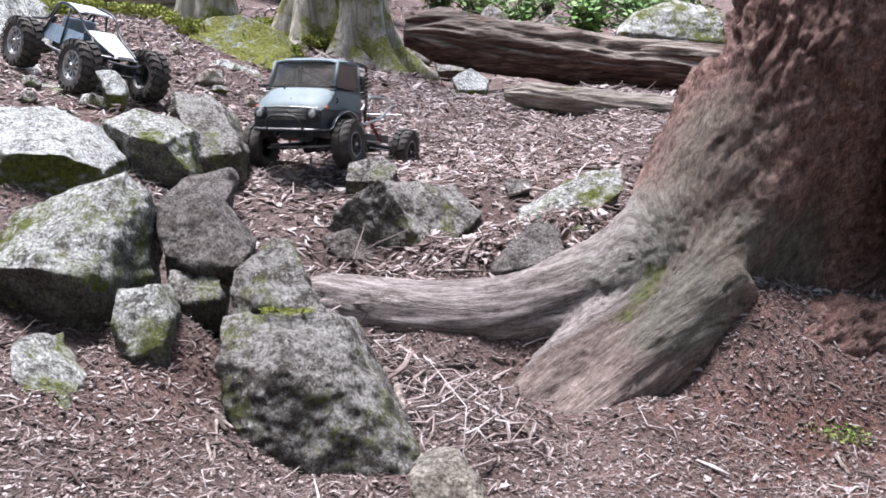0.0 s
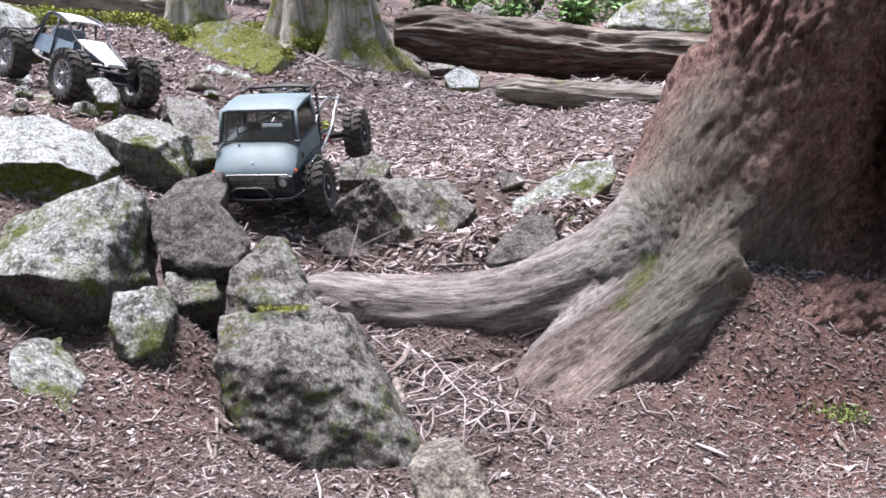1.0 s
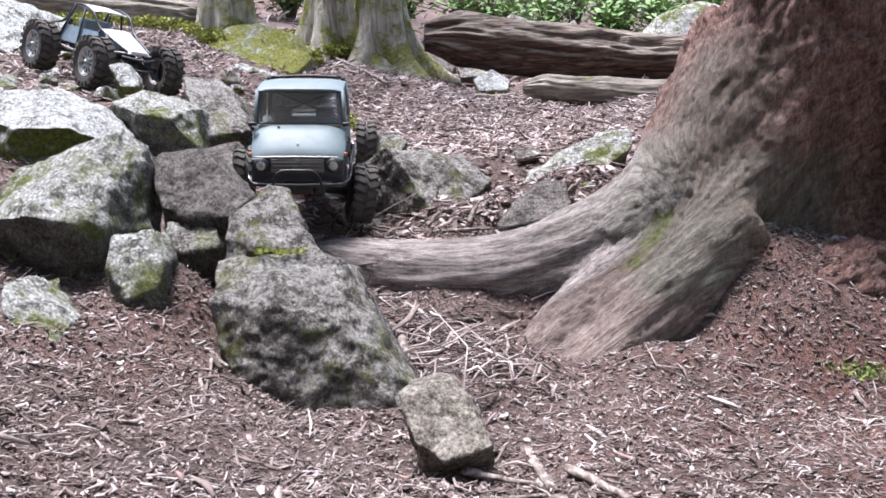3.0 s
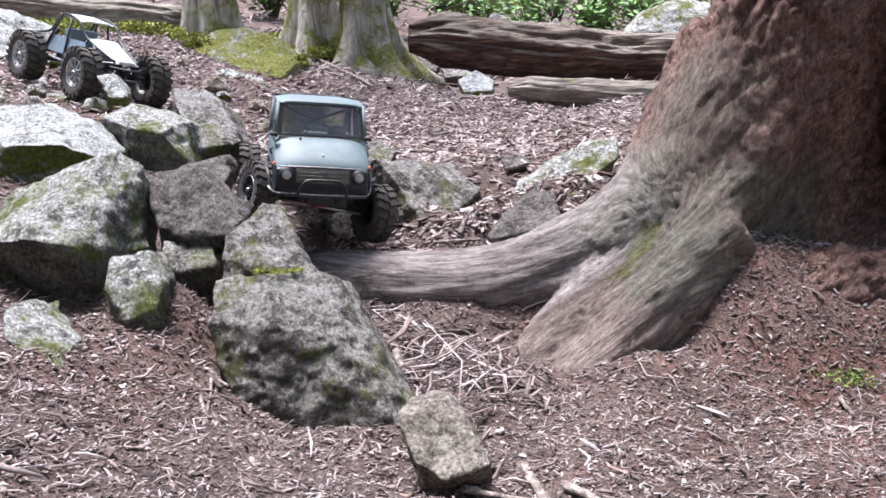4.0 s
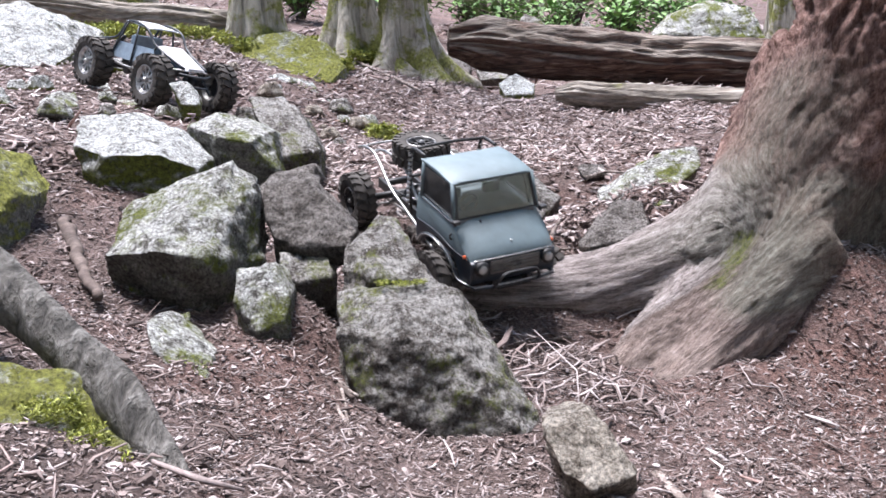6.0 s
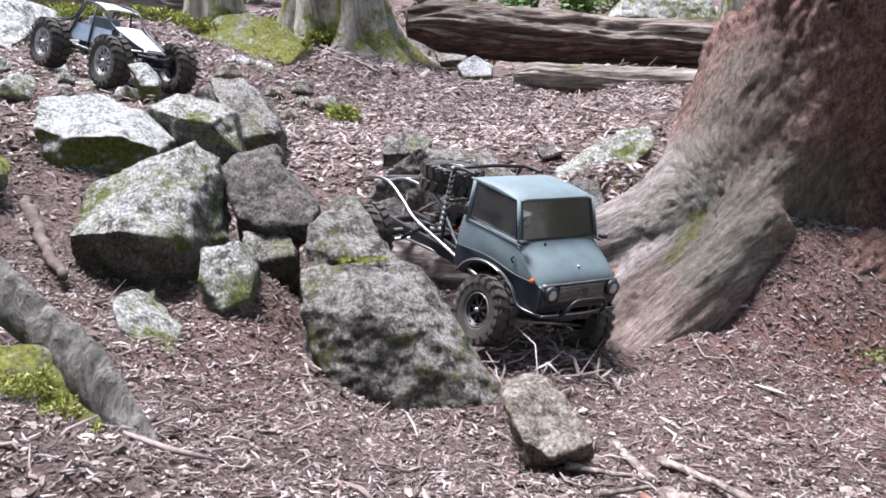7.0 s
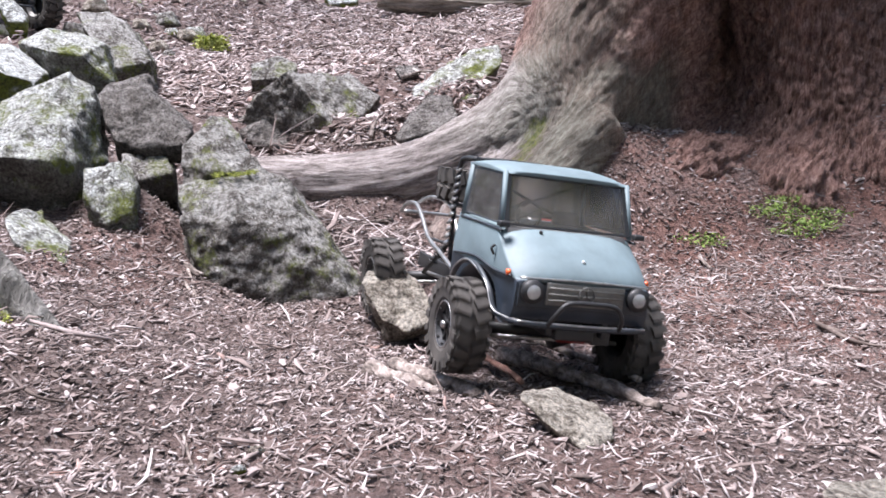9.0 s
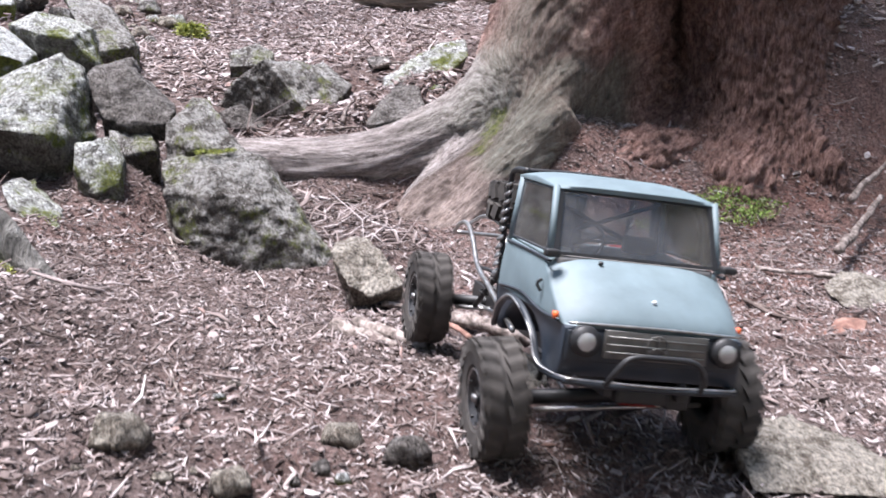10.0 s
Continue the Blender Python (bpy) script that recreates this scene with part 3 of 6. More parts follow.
boulder("boulder", "mossy rock under the grey root", MOSS_ROCK, ((-0.673, 0.95, 0.435), (-0.603, 0.96, 0.420), (-0.535, 0.965, 0.398), (-0.500, 0.95, 0.368), (-0.462, 0.915, 0.335), (-0.440, 0.875, 0.300), (-0.604, 0.80, 0.345), (-0.520, 0.82, 0.330), (-0.460, 0.84, 0.290)), 0.05, 0.08, 5, 0.012, 1, 159.1)


# ---- the big tree: flared trunk, buttress and bare root ----
def pebble(label, x, y, wide, tall, material, seed):
    """A small stone, half sunk in the litter."""
    rng = np.random.default_rng(seed)
    z = ground_at(x, y)
    ring = rng.uniform(0, 0.5) + np.arange(6) * np.pi / 3 + rng.uniform(-0.3, 0.3, 6)
    low = [(x + 0.5 * wide * math.cos(a) * rng.uniform(0.8, 1.05), y + 0.36 * wide * math.sin(a), z + tall * rng.uniform(0.05, 0.35)) for a in ring]
    top = [(x + 0.32 * wide * math.cos(a + 0.4), y + 0.22 * wide * math.sin(a + 0.4), z + tall * rng.uniform(0.75, 1.05)) for a in ring[::2]]
    ob = boulder("pebble", label, material, low + top, 0.1 * wide, 0.012, 4, 0.05 * wide, 2, seed * 2.3)
    tagged(ob, group="pebbles in the litter")


for k, (x, y, wide, tall, stone) in enumerate(((-0.253, 0.413, 0.062, 0.032, ROCK_BLOCK), (-0.055, 0.477, 0.052, 0.030, ROCK_BLOCK), (-0.157, 0.372, 0.048, 0.026, ROCK_BLOCK), (0.003, 0.438, 0.054, 0.032, ROCK_BROWN), (-0.079, 0.419, 0.028, 0.014, ROCK_BROWN), (-0.060, 0.402, 0.022, 0.014, ROCK_PALE),
                                                (-0.190, 0.397, 0.017, 0.009, ROCK_BLOCK), (-0.280, 0.361, 0.014, 0.008, ROCK_BLOCK), (-0.180, 0.570, 0.019, 0.010, ROCK_PALE), (-0.169, 0.642, 0.024, 0.010, ROCK_BLOCK), (-0.214, 0.374, 0.027, 0.012, ROCK_BLOCK), (-0.104, 0.392, 0.018, 0.010, ROCK_BROWN))):
    pebble("dark angular pebble sunk in the litter" if stone is ROCK_BROWN else "small pale pebble sunk in the litter", x, y, wide, tall, stone, 300 + k)


spread = np.random.default_rng(77)
for k in range(46):
    x, y = spread.uniform(-1.45, -0.45), spread.uniform(2.3, 3.7)
    if abs(x + 1.05) < 0.16 and abs(y - 2.97) < 0.16:
        continue
    wide = spread.uniform(0.035, 0.10)
    pebble("pale grey stone strewn among the boulders", x, y, wide, 0.5 * wide, (ROCK_PALE, ROCK_MOSS, ROCK, ROCK_BLOCK)[k % 4], 400 + k)


def fused(v, f, size):
    """One closed skin round several overlapping shells."""
    ob = bpy.data.objects.new("rough_shape", mesh_of("rough_shape", v, f))
    bpy.context.scene.collection.objects.link(ob)
    mod = ob.modifiers.new("skin", "REMESH")
    mod.mode, mod.voxel_size = "VOXEL", size
    deps = bpy.context.evaluated_depsgraph_get()
    me = bpy.data.meshes.new_from_object(ob.evaluated_get(deps), depsgraph=deps)
    bpy.data.objects.remove(ob)
    return me


def big_tree():
    tree = tagged(new("tree"), "huge red-brown conifer with a flared base and bare root", "tree")
    centre = np.array((0.98, 2.36, 0.1))
    tree.location = centre
    na = 240
    zs = np.concatenate([np.linspace(-0.12, 1.1, 130), np.linspace(1.13, 1.6, 14)])
    nz = len(zs)
    ang = np.linspace(0, 2 * np.pi, na, endpoint=False)
    z, a = np.meshgrid(zs, ang, indexing="ij")
    deg = np.degrees(a)

    def lobe(at, width):
        return np.exp(-(((deg - at + 180) % 360 - 180) / width) ** 2)

    def fall(z0, scale):
        return np.exp(-np.clip(z - z0, 0, 9) / scale)

    r = 0.31 + 0.12 * fall(0.0, 0.35)
    # the buttress that ends in the worn toe
    r += lobe(220, 5.5 + 6.5 * smooth((z - 0.12) / 0.4)) * (0.17 * fall(0.5, 0.5) + 0.22 * fall(0.04, 0.12))
    # the flank that sweeps out into the bare root
    sweep = np.interp(z, (0.06, 0.13, 0.20, 0.24, 0.30, 0.39, 0.49, 0.60, 0.664, 0.9, 1.3, 3.0), (0.55, 0.80, 0.90, 0.845, 0.755, 0.672, 0.575, 0.51, 0.475, 0.42, 0.36, 0.33))
    spine = np.argmin(np.abs(ang - np.radians(208.5)))
    r += lobe(208.5, 7.0 + 11.0 * smooth((z - 0.2) / 0.4)) * np.clip(sweep - r[:, spine:spine + 1], 0, 1)
    # the slope between root and toe
    r += lobe(215.0, 4.5) * 0.14 * fall(0.12, 0.08)
    r -= lobe(214.0, 3.0) * 0.08 * np.exp(-((z - 0.21) / 0.05) ** 2)
    # foot, hollow and roots on the shaded side
    r += lobe(262, 22) * 0.16 * fall(0.10, 0.05)
    r -= lobe(246, 16) * 0.25 * np.exp(-((z - 0.33) / 0.20) ** 2)
    r += lobe(287, 4.5) * 0.12 * fall(0.10, 0.10) + lobe(312, 20) * 0.20 * fall(0.16, 0.22)
    r += lobe(345, 16) * 0.30 * fall(0.05, 0.4) + lobe(100, 25) * 0.35 * fall(0, 0.3) + lobe(30, 22) * 0.3 * fall(0, 0.3)
    v = np.stack([r * np.cos(a), r * np.sin(a), z], 2).reshape(-1, 3)
    i = (np.arange(nz - 1)[:, None] * na + np.arange(na)[None, :]).ravel()
    j = (np.arange(nz - 1)[:, None] * na + (np.arange(na)[None, :] + 1) % na).ravel()
    faces = np.stack([i, j, j + na, i + na], 1).tolist()
    faces += [list(range(na))[::-1], [(nz - 1) * na + k for k in range(na)]]
    path = spline([(0.64, 2.18, 0.42), (0.48, 2.08, 0.375), (0.34, 2.01, 0.31), (0.20, 1.965, 0.262), (0.06, 1.945, 0.234), (-0.09, 1.955, 0.232), (-0.23, 1.99, 0.238), (-0.30, 2.04, 0.225)], 130) - centre
    rad = np.interp(np.linspace(0, 1, 130), [0, 0.25, 0.42, 0.6, 0.85, 0.96, 1], [0.07, 0.095, 0.083, 0.066, 0.062, 0.052, 0.03])
    rv, rf = tube_data(path, rad, 48, 2.0, 0.05, 6.0)
    n = len(v)
    v = np.vstack([v, np.array(rv)])
    faces += [[q + n for q in face] for face in rf]
    # worn slopes of wood between root, buttress and toe, and a low foot before the hollow
    for seed, points, thick in ((5.0, [(0.46, 2.00, 0.30), (0.33, 1.90, 0.225), (0.20, 1.82, 0.155), (0.10, 1.76, 0.085)], (0.11, 0.085, 0.065, 0.04)),
                                (6.0, [(0.74, 2.18, 0.95), (0.665, 2.12, 0.68), (0.575, 2.05, 0.47), (0.455, 1.925, 0.320), (0.345, 1.82, 0.205), (0.225, 1.725, 0.100), (0.15, 1.67, 0.060)], (0.15, 0.14, 0.105, 0.068, 0.054, 0.052, 0.038)),
                                (8.0, [(0.50, 1.95, 0.32), (0.36, 1.84, 0.190), (0.23, 1.745, 0.105), (0.14, 1.68, 0.060)], (0.09, 0.075, 0.062, 0.040)),
                                (9.0, [(0.60, 2.16, 0.64), (0.50, 2.06, 0.47), (0.38, 1.985, 0.345), (0.28, 1.93, 0.265)], (0.13, 0.125, 0.10, 0.075)),
                                (7.0, [(0.52, 2.00, 0.12), (0.66, 1.94, 0.16), (0.80, 1.97, 0.17), (0.95, 1.98, 0.15)], (0.10, 0.10, 0.09, 0.07))):
        line = spline(points, 40) - centre
        rv, rf = tube_data(line, np.interp(np.linspace(0, 1, 40), np.linspace(0, 1, len(thick)), thick), 32, seed, 0.06, 6.0)
        n = len(v)
        v = np.vstack([v, np.array(rv)])
        faces += [[q + n for q in face] for face in rf]
    me = fused(v, faces, 0.0072)

    # soften the joins between flank, root and toe
    v = coords(me)
    e = np.zeros(len(me.edges) * 2, np.int32)
    me.edges.foreach_get("vertices", e)
    e = e.reshape(-1, 2)
    count = np.bincount(e.ravel(), minlength=len(v))[:, None]
    for _ in range(18):
        total = np.stack([np.bincount(e[:, 0], v[e[:, 1], k], len(v)) + np.bincount(e[:, 1], v[e[:, 0], k], len(v)) for k in range(3)], 1)
        v = v + 0.5 * (total / count - v)
    put_coords(me, v)
    nrm = normals(me)

    x, y, z = v.T
    r = np.hypot(x, y)
    turn = np.arctan2(y, x) % (2 * np.pi)
    deg = np.degrees(turn)
    order = np.argsort(path[:, 0])
    lat = (y - np.interp(x, path[order, 0], path[order, 1])) * 0.9
    vert = z - np.interp(x, path[order, 0], path[order, 2])
    rootness = smooth((-0.44 - x) / 0.22) * smooth((0.17 - np.hypot(lat, vert)) / 0.06) * smooth((r - 0.5) / 0.15)
    bare = np.maximum(smooth((r - 0.60) / 0.22) * smooth((0.50 - z) / 0.12), rootness)
    bare = bare * smooth((262 - deg) / 12) * smooth((deg - 150) / 15)
    cross = (1 - rootness) * (turn - 3.64) * r + rootness * lat
    grain = np.stack([cross, (0.35 + 0.65 * bare) * ((1 - rootness) * (z + 0.55 * r - 0.62) + rootness * vert), 0.13 * (r - z)], 1)
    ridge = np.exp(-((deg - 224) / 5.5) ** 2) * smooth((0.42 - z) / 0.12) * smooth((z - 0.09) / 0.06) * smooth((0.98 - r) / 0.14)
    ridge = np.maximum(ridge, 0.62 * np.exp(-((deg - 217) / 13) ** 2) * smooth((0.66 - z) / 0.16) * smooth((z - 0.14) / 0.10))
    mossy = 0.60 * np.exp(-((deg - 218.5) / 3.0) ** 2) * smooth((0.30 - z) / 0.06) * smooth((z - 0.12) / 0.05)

    lumps = fbm(v * 5.0, 3)
    strips = np.abs(fbm(grain * np.array((46.0, 46.0, 40.0)), 4))
    shag = 0.5 - np.abs(fbm(grain * np.array((80.0, 80.0, 110.0)) + 8, 3))
    flakes = smooth((vnoise(v * np.array((55.0, 55.0, 15.0)) + 5) - 0.05) / 0.12)
    fibres = fbm(grain * np.array((120.0, 120.0, 190.0)) + 3, 3)
    up = smooth((z - 0.25) / 0.3)
    streaks = fbm(grain * np.array((70.0, 70.0, 75.0)) + 14, 4)
    grooves = np.clip(0.2 - np.abs(fbm(grain * np.array((22.0, 22.0, 18.0)) + 21, 3)), 0, 1)
    shaggy = (1 - smooth(bare * 1.6)) * (1 - 0.92 * smooth(ridge * 1.5))
    cracks = np.clip(0.05 - np.abs(fbm(grain * np.array((34.0, 34.0, 9.0)) + 31, 3)), 0, 1)
    d = 0.012 * lumps * (1 - 0.5 * bare) + shaggy * (0.011 * strips * (0.5 + 0.7 * up) + 0.012 * shag + 0.005 * flakes + 0.010 * fibres) + (1 - shaggy) * (0.0036 * streaks - 0.012 * grooves * (1 - 0.6 * rootness) - 0.13 * cracks)
    put_coords(me, v + nrm * d[:, None])

    # the root is a part of its own, parted from the trunk where the wood turns bare
    loops = np.zeros(len(me.loops), np.int32)
    me.loops.foreach_get("vertex_index", loops)
    quads = loops.reshape(-1, 4)
    final = coords(me)
    on_root = rootness[quads].mean(1) > 0.6
    for name, keep, label in (("trunk", ~on_root, ""), ("root", on_root, "bare weathered root with fine grain")):
        used = np.unique(quads[keep])
        index = np.zeros(len(final), np.int64)
        index[used] = np.arange(len(used))
        piece = mesh_of(name, final[used], index[quads[keep]].tolist())
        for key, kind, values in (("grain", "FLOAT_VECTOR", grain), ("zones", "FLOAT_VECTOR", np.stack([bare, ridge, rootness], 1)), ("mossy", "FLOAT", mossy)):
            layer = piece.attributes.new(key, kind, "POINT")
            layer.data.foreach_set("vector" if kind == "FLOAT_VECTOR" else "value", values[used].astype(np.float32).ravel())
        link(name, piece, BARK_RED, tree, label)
    bpy.data.meshes.remove(me)
    # the bole above
    va, fa = tube_data(np.array([(0, 0, 1.5), (0, 0, 3.0), (0, 0, 6.0)]), np.array([0.37, 0.33, 0.28]), 60)
    link("bole", mesh_of("bole", va, fa), RED_ROT, tree)


big_tree()


# ---- logs and trees behind ----
def log(label, a, b, radius, material, seed, rough=0.2, sag=0.0, flat=1.0):
    a, b = np.array(a), np.array(b)
    n, sides = 150, 80
    t = np.linspace(0, 1, n)[:, None]
    path = (b - a) * t + np.array((0, 0, -sag)) * np.sin(np.pi * t)
    path = path + radius * 0.18 * np.stack([0 * t[:, 0], fbm(np.hstack([t * 5, t * 0 + seed, t * 0]), 2), fbm(np.hstack([t * 5, t * 0 + seed, t * 0 + 5]), 2)], 1)
    v, f = tube_data(path, np.full(n, radius) * (1 - 0.1 * t[:, 0]), sides, seed, 0.08, 4.0, flat)
    v = np.array(v)
    k = np.tile(np.arange(sides) / sides * 2 * np.pi, n)
    u = np.repeat(np.linspace(0, 1, n), sides) * np.linalg.norm(b - a)
    p = np.stack([np.cos(k) * 3.0 + seed, np.sin(k) * 3.0, u * 2.2], 1)
    cut = np.abs(fbm(p, 4)) ** 0.8 + 0.5 * (vnoise(p * np.array((2.2, 2.2, 0.9)) + 7) > 0.25)
    mid = np.repeat(path, sides, axis=0)
    v = v - (v - mid) * (rough * cut)[:, None]
    end = np.minimum(u, u.max() - u) / radius
    v = mid + (v - mid) * (0.45 + 0.55 * smooth(end / 1.6 + 0.5 * vnoise(p * 1.5 + 3)))[:, None]
    ob = link("fallen_log", mesh_of("fallen_log", v, f), material)
    ob.location = a
    return tagged(ob, label, "log")


log("rotten reddish fallen log with split bark", (-0.26, 4.77, 0.725), (2.2, 5.15, 0.44), 0.135, LOG_RED, 1.0)
log("slim grey fallen log without bark", (0.165, 3.93, 0.515), (1.3, 3.70, 0.445), 0.058, LOG_GREY, 7.0)
log("weathered grey log lying among the trees", (-3.6, 5.3, 1.12), (-1.2, 4.75, 0.84), 0.075, LOG_GREY, 12.0)


def standing_tree(label, x, y, radius, material, seed, flare, lean=(0, 0)):
    tree = tagged(new("tree"), label, "tree")
    z0 = ground_at(x, y)
    tree.location = (x, y, z0)
    nz, na = 70, 90
    zs = np.concatenate([np.linspace(-0.25, 1.0, 50), np.linspace(1.1, 9.0, nz - 50)])
    z, a = np.meshgrid(zs, np.linspace(0, 2 * np.pi, na, endpoint=False), indexing="ij")
    r = radius * (1 - 0.05 * np.clip(z, 0, 9)) + flare * np.exp(-np.clip(z + 0.05, 0, 9) / 0.16) * (0.55 + 0.45 * np.cos(a * 5 + seed))
    p = np.stack([np.cos(a) * 1.5 + seed, np.sin(a) * 1.5, z], 2).reshape(-1, 3)
    q = np.stack([np.cos(a) * 6 + seed, np.sin(a) * 6, z * 2.0], 2).reshape(-1, 3)
    r = r * (1 + (0.12 * fbm(p, 3) + 0.09 * np.abs(fbm(q, 3))).reshape(r.shape))
    v = np.stack([r * np.cos(a) + lean[0] * z, r * np.sin(a) + lean[1] * z, z], 2).reshape(-1, 3)
    i = (np.arange(nz - 1)[:, None] * na + np.arange(na)[None, :]).ravel()
    j = (np.arange(nz - 1)[:, None] * na + (np.arange(na)[None, :] + 1) % na).ravel()
    link("trunk", mesh_of("trunk", v, np.stack([i, j, j + na, i + na], 1).tolist()), material, tree)
    return tree


standing_tree("slim dark conifer with mossy foot", -1.03, 4.35, 0.085, BARK_GREY, 1.0, 0.10)
standing_tree("grey mossy conifer with root flare", -0.71, 4.95, 0.085, BARK_GREY, 2.3, 0.24)
standing_tree("grey mossy conifer beside its twin", -0.475, 4.98, 0.10, BARK_GREY, 4.1, 0.28)

# ---- truck path: seconds, place, roll, pitch, heading ----
TRUCK = [
    (0, -0.394, 2.459, 0.565, 1.3, -7.9, -107.9),
    (0.5, -0.422, 2.219, 0.483, 6.3, 2.6, -102.7),
    (1, -0.408, 2.173, 0.453, 1.0, 9.9, -97.7),
    (1.5, -0.348, 2.103, 0.435, 3.4, 10.4, -85.1),
    (2, -0.344, 2.069, 0.445, 5.0, 6.9, -85.6),
    (2.5, -0.340, 2.064, 0.443, 3.7, 9.0, -85.4),
    (3, -0.302, 1.969, 0.446, -2.1, 5.0, -84.4),
    (3.2, -0.281, 1.973, 0.444, -6.2, 4.2, -82.7),
    (4.3, -0.227, 1.924, 0.455, -6.1, 0.0, -73.8),
    (4.5, -0.223, 1.919, 0.455, -5.8, 1.3, -73.3),
    (5, -0.200, 1.934, 0.442, -5.3, 4.1, -70.2),
    (5.5, -0.139, 1.842, 0.400, 4.6, 6.7, -61.4),
    (5.7, -0.118, 1.830, 0.373, 6.9, 11.5, -62.0),
    (6.8, 0.101, 1.658, 0.254, -3.4, 13.8, -55.6),
    (7, 0.106, 1.584, 0.283, -5.2, 10.2, -54.6),
    (7.5, 0.147, 1.381, 0.281, -22.5, 3.0, -67.6),
    (8, 0.144, 1.194, 0.275, -18.8, 2.5, -75.2),
    (8.5, 0.205, 1.054, 0.320, -28.7, -6.2, -73.5),
    (9, 0.207, 0.847, 0.319, -13.5, -6.3, -78.6),
    (9.5, 0.206, 0.676, 0.342, -19.7, -5.7, -88.1),
    (10, 0.228, 0.401, 0.373, -10.9, -8.4, -86.2),
]
# seconds; front axle lift, front roll, rear lift, rear roll, steering
SUSPENSION = [
    (0, -0.0052, 3.3, -0.0130, -6.2, 0.0),
    (0.5, 0.0048, 8.0, 0.0012, 0.6, 0.0),
    (1, 0.0057, 6.8, 0.0070, 3.4, 0.0),
    (1.5, 0.0025, -5.6, 0.0025, 1.2, 0.0),
    (2, -0.0050, -2.4, 0.0000, 0.0, 0.0),
    (2.5, 0.0053, -6.1, 0.0023, 1.1, 0.0),
    (3, 0.0060, -8.0, 0.0000, 0.0, 10.0),
    (3.2, 0.0004, -6.7, 0.0000, 0.0, 14.0),
    (4.3, 0.0042, -8.9, 0.0000, 0.0, 20.0),
    (4.5, 0.0048, -10.7, 0.0000, 0.0, 22.0),
    (5, 0.0146, -5.3, 0.0000, 0.0, 18.0),
    (5.5, -0.0074, -3.5, 0.0000, 0.0, 14.0),
    (5.7, -0.0177, -8.4, 0.0000, 0.0, 10.0),
    (6.8, 0.0102, -4.9, 0.0081, -3.9, 0.0),
    (7, -0.0138, -9.8, 0.0000, 0.0, 0.0),
    (7.5, -0.0191, -1.6, 0.0052, -2.5, 0.0),
    (8, 0.0158, -0.4, 0.0021, -1.0, 0.0),
    (8.5, 0.0035, 1.1, -0.0072, 3.5, 0.0),
    (9, 0.0027, 0.1, -0.0098, 4.7, 0.0),
    (9.5, -0.0091, 3.0, 0.0076, -3.7, 0.0),
    (10, -0.0051, 5.5, -0.0017, 0.8, 0.0),
]


# ---- rubber, metal, paint and glass of the toy vehicles ----
PAINT = plain_material("dusty_blue_grey_paint", (0.13, 0.175, 0.19), 0.6, 0.0, 0.16, 25)
NAVY = plain_material("dark_navy_paint", (0.022, 0.030, 0.042), 0.4, 0.0, 0.3, 25)
BLACK = plain_material("black_plastic", (0.018, 0.018, 0.019), 0.5, 0.0, 0.3)
DARK_TRIM = plain_material("dusty_dark_trim", (0.022, 0.027, 0.034), 0.5, 0.0, 0.3)
RUBBER = plain_material("dusty_rubber", (0.052, 0.046, 0.041), 0.8, 0.0, 0.5, 35, 0.001)
STEEL = plain_material("scratched_steel_tube", (0.42, 0.41, 0.40), 0.38, 0.9, 0.35, 90)
RIM_GREY = plain_material("grey_wheel_rim", (0.38, 0.37, 0.36), 0.45, 0.6, 0.3)
RED = plain_material("red_anodised", (0.24, 0.022, 0.018), 0.4, 0.3, 0.2)
ORANGE = plain_material("orange_marker", (0.7, 0.12, 0.03), 0.35)
LENS = plain_material("grey_lamp_lens", (0.42, 0.42, 0.41), 0.15, 0.3, 0.3)
GRILLE = plain_material("dull_grille_metal", (0.16, 0.155, 0.145), 0.45, 0.5, 0.35)
WHITE_PAINT = plain_material("white_lexan", (0.62, 0.63, 0.65), 0.35, 0.0, 0.15)
BLUE_GREY = plain_material("blue_grey_panel", (0.22, 0.28, 0.34), 0.4, 0.0, 0.2)
INSIDE = plain_material("grey_interior", (0.16, 0.155, 0.15), 0.7, 0.0, 0.3)


def glass_material():
    m = bpy.data.materials.new("tinted_window")
    m.use_nodes = True
    nt = m.node_tree
    nt.nodes.remove(nt.nodes["Principled BSDF"])
    clear = nt.nodes.new("ShaderNodeBsdfTransparent")
    clear.inputs[0].default_value = (0.88, 0.88, 0.88, 1)
    gloss = node(nt, "ShaderNodeBsdfGlossy", Roughness=0.05)
    fres = node(nt, "ShaderNodeFresnel", IOR=1.5)
    sh = nt.nodes.new("ShaderNodeMixShader")
    dust = node(nt, "ShaderNodeBsdfDiffuse", Color=(0.22, 0.215, 0.21, 1))
    film = nt.nodes.new("ShaderNodeMixShader")
    nt.links.new(ramp(nt, tex(nt, 40, 5), [(0.3, grey(0.10)), (0.7, grey(0.26))]), film.inputs[0])
    nt.links.new(clear.outputs[0], film.inputs[1])
    nt.links.new(dust.outputs[0], film.inputs[2])
    nt.links.new(fres.outputs[0], sh.inputs[0])
    nt.links.new(film.outputs[0], sh.inputs[1])
    nt.links.new(gloss.outputs[0], sh.inputs[2])
    nt.links.new(sh.outputs[0], nt.nodes["Material Output"].inputs[0])
    return m


GLASS = glass_material()


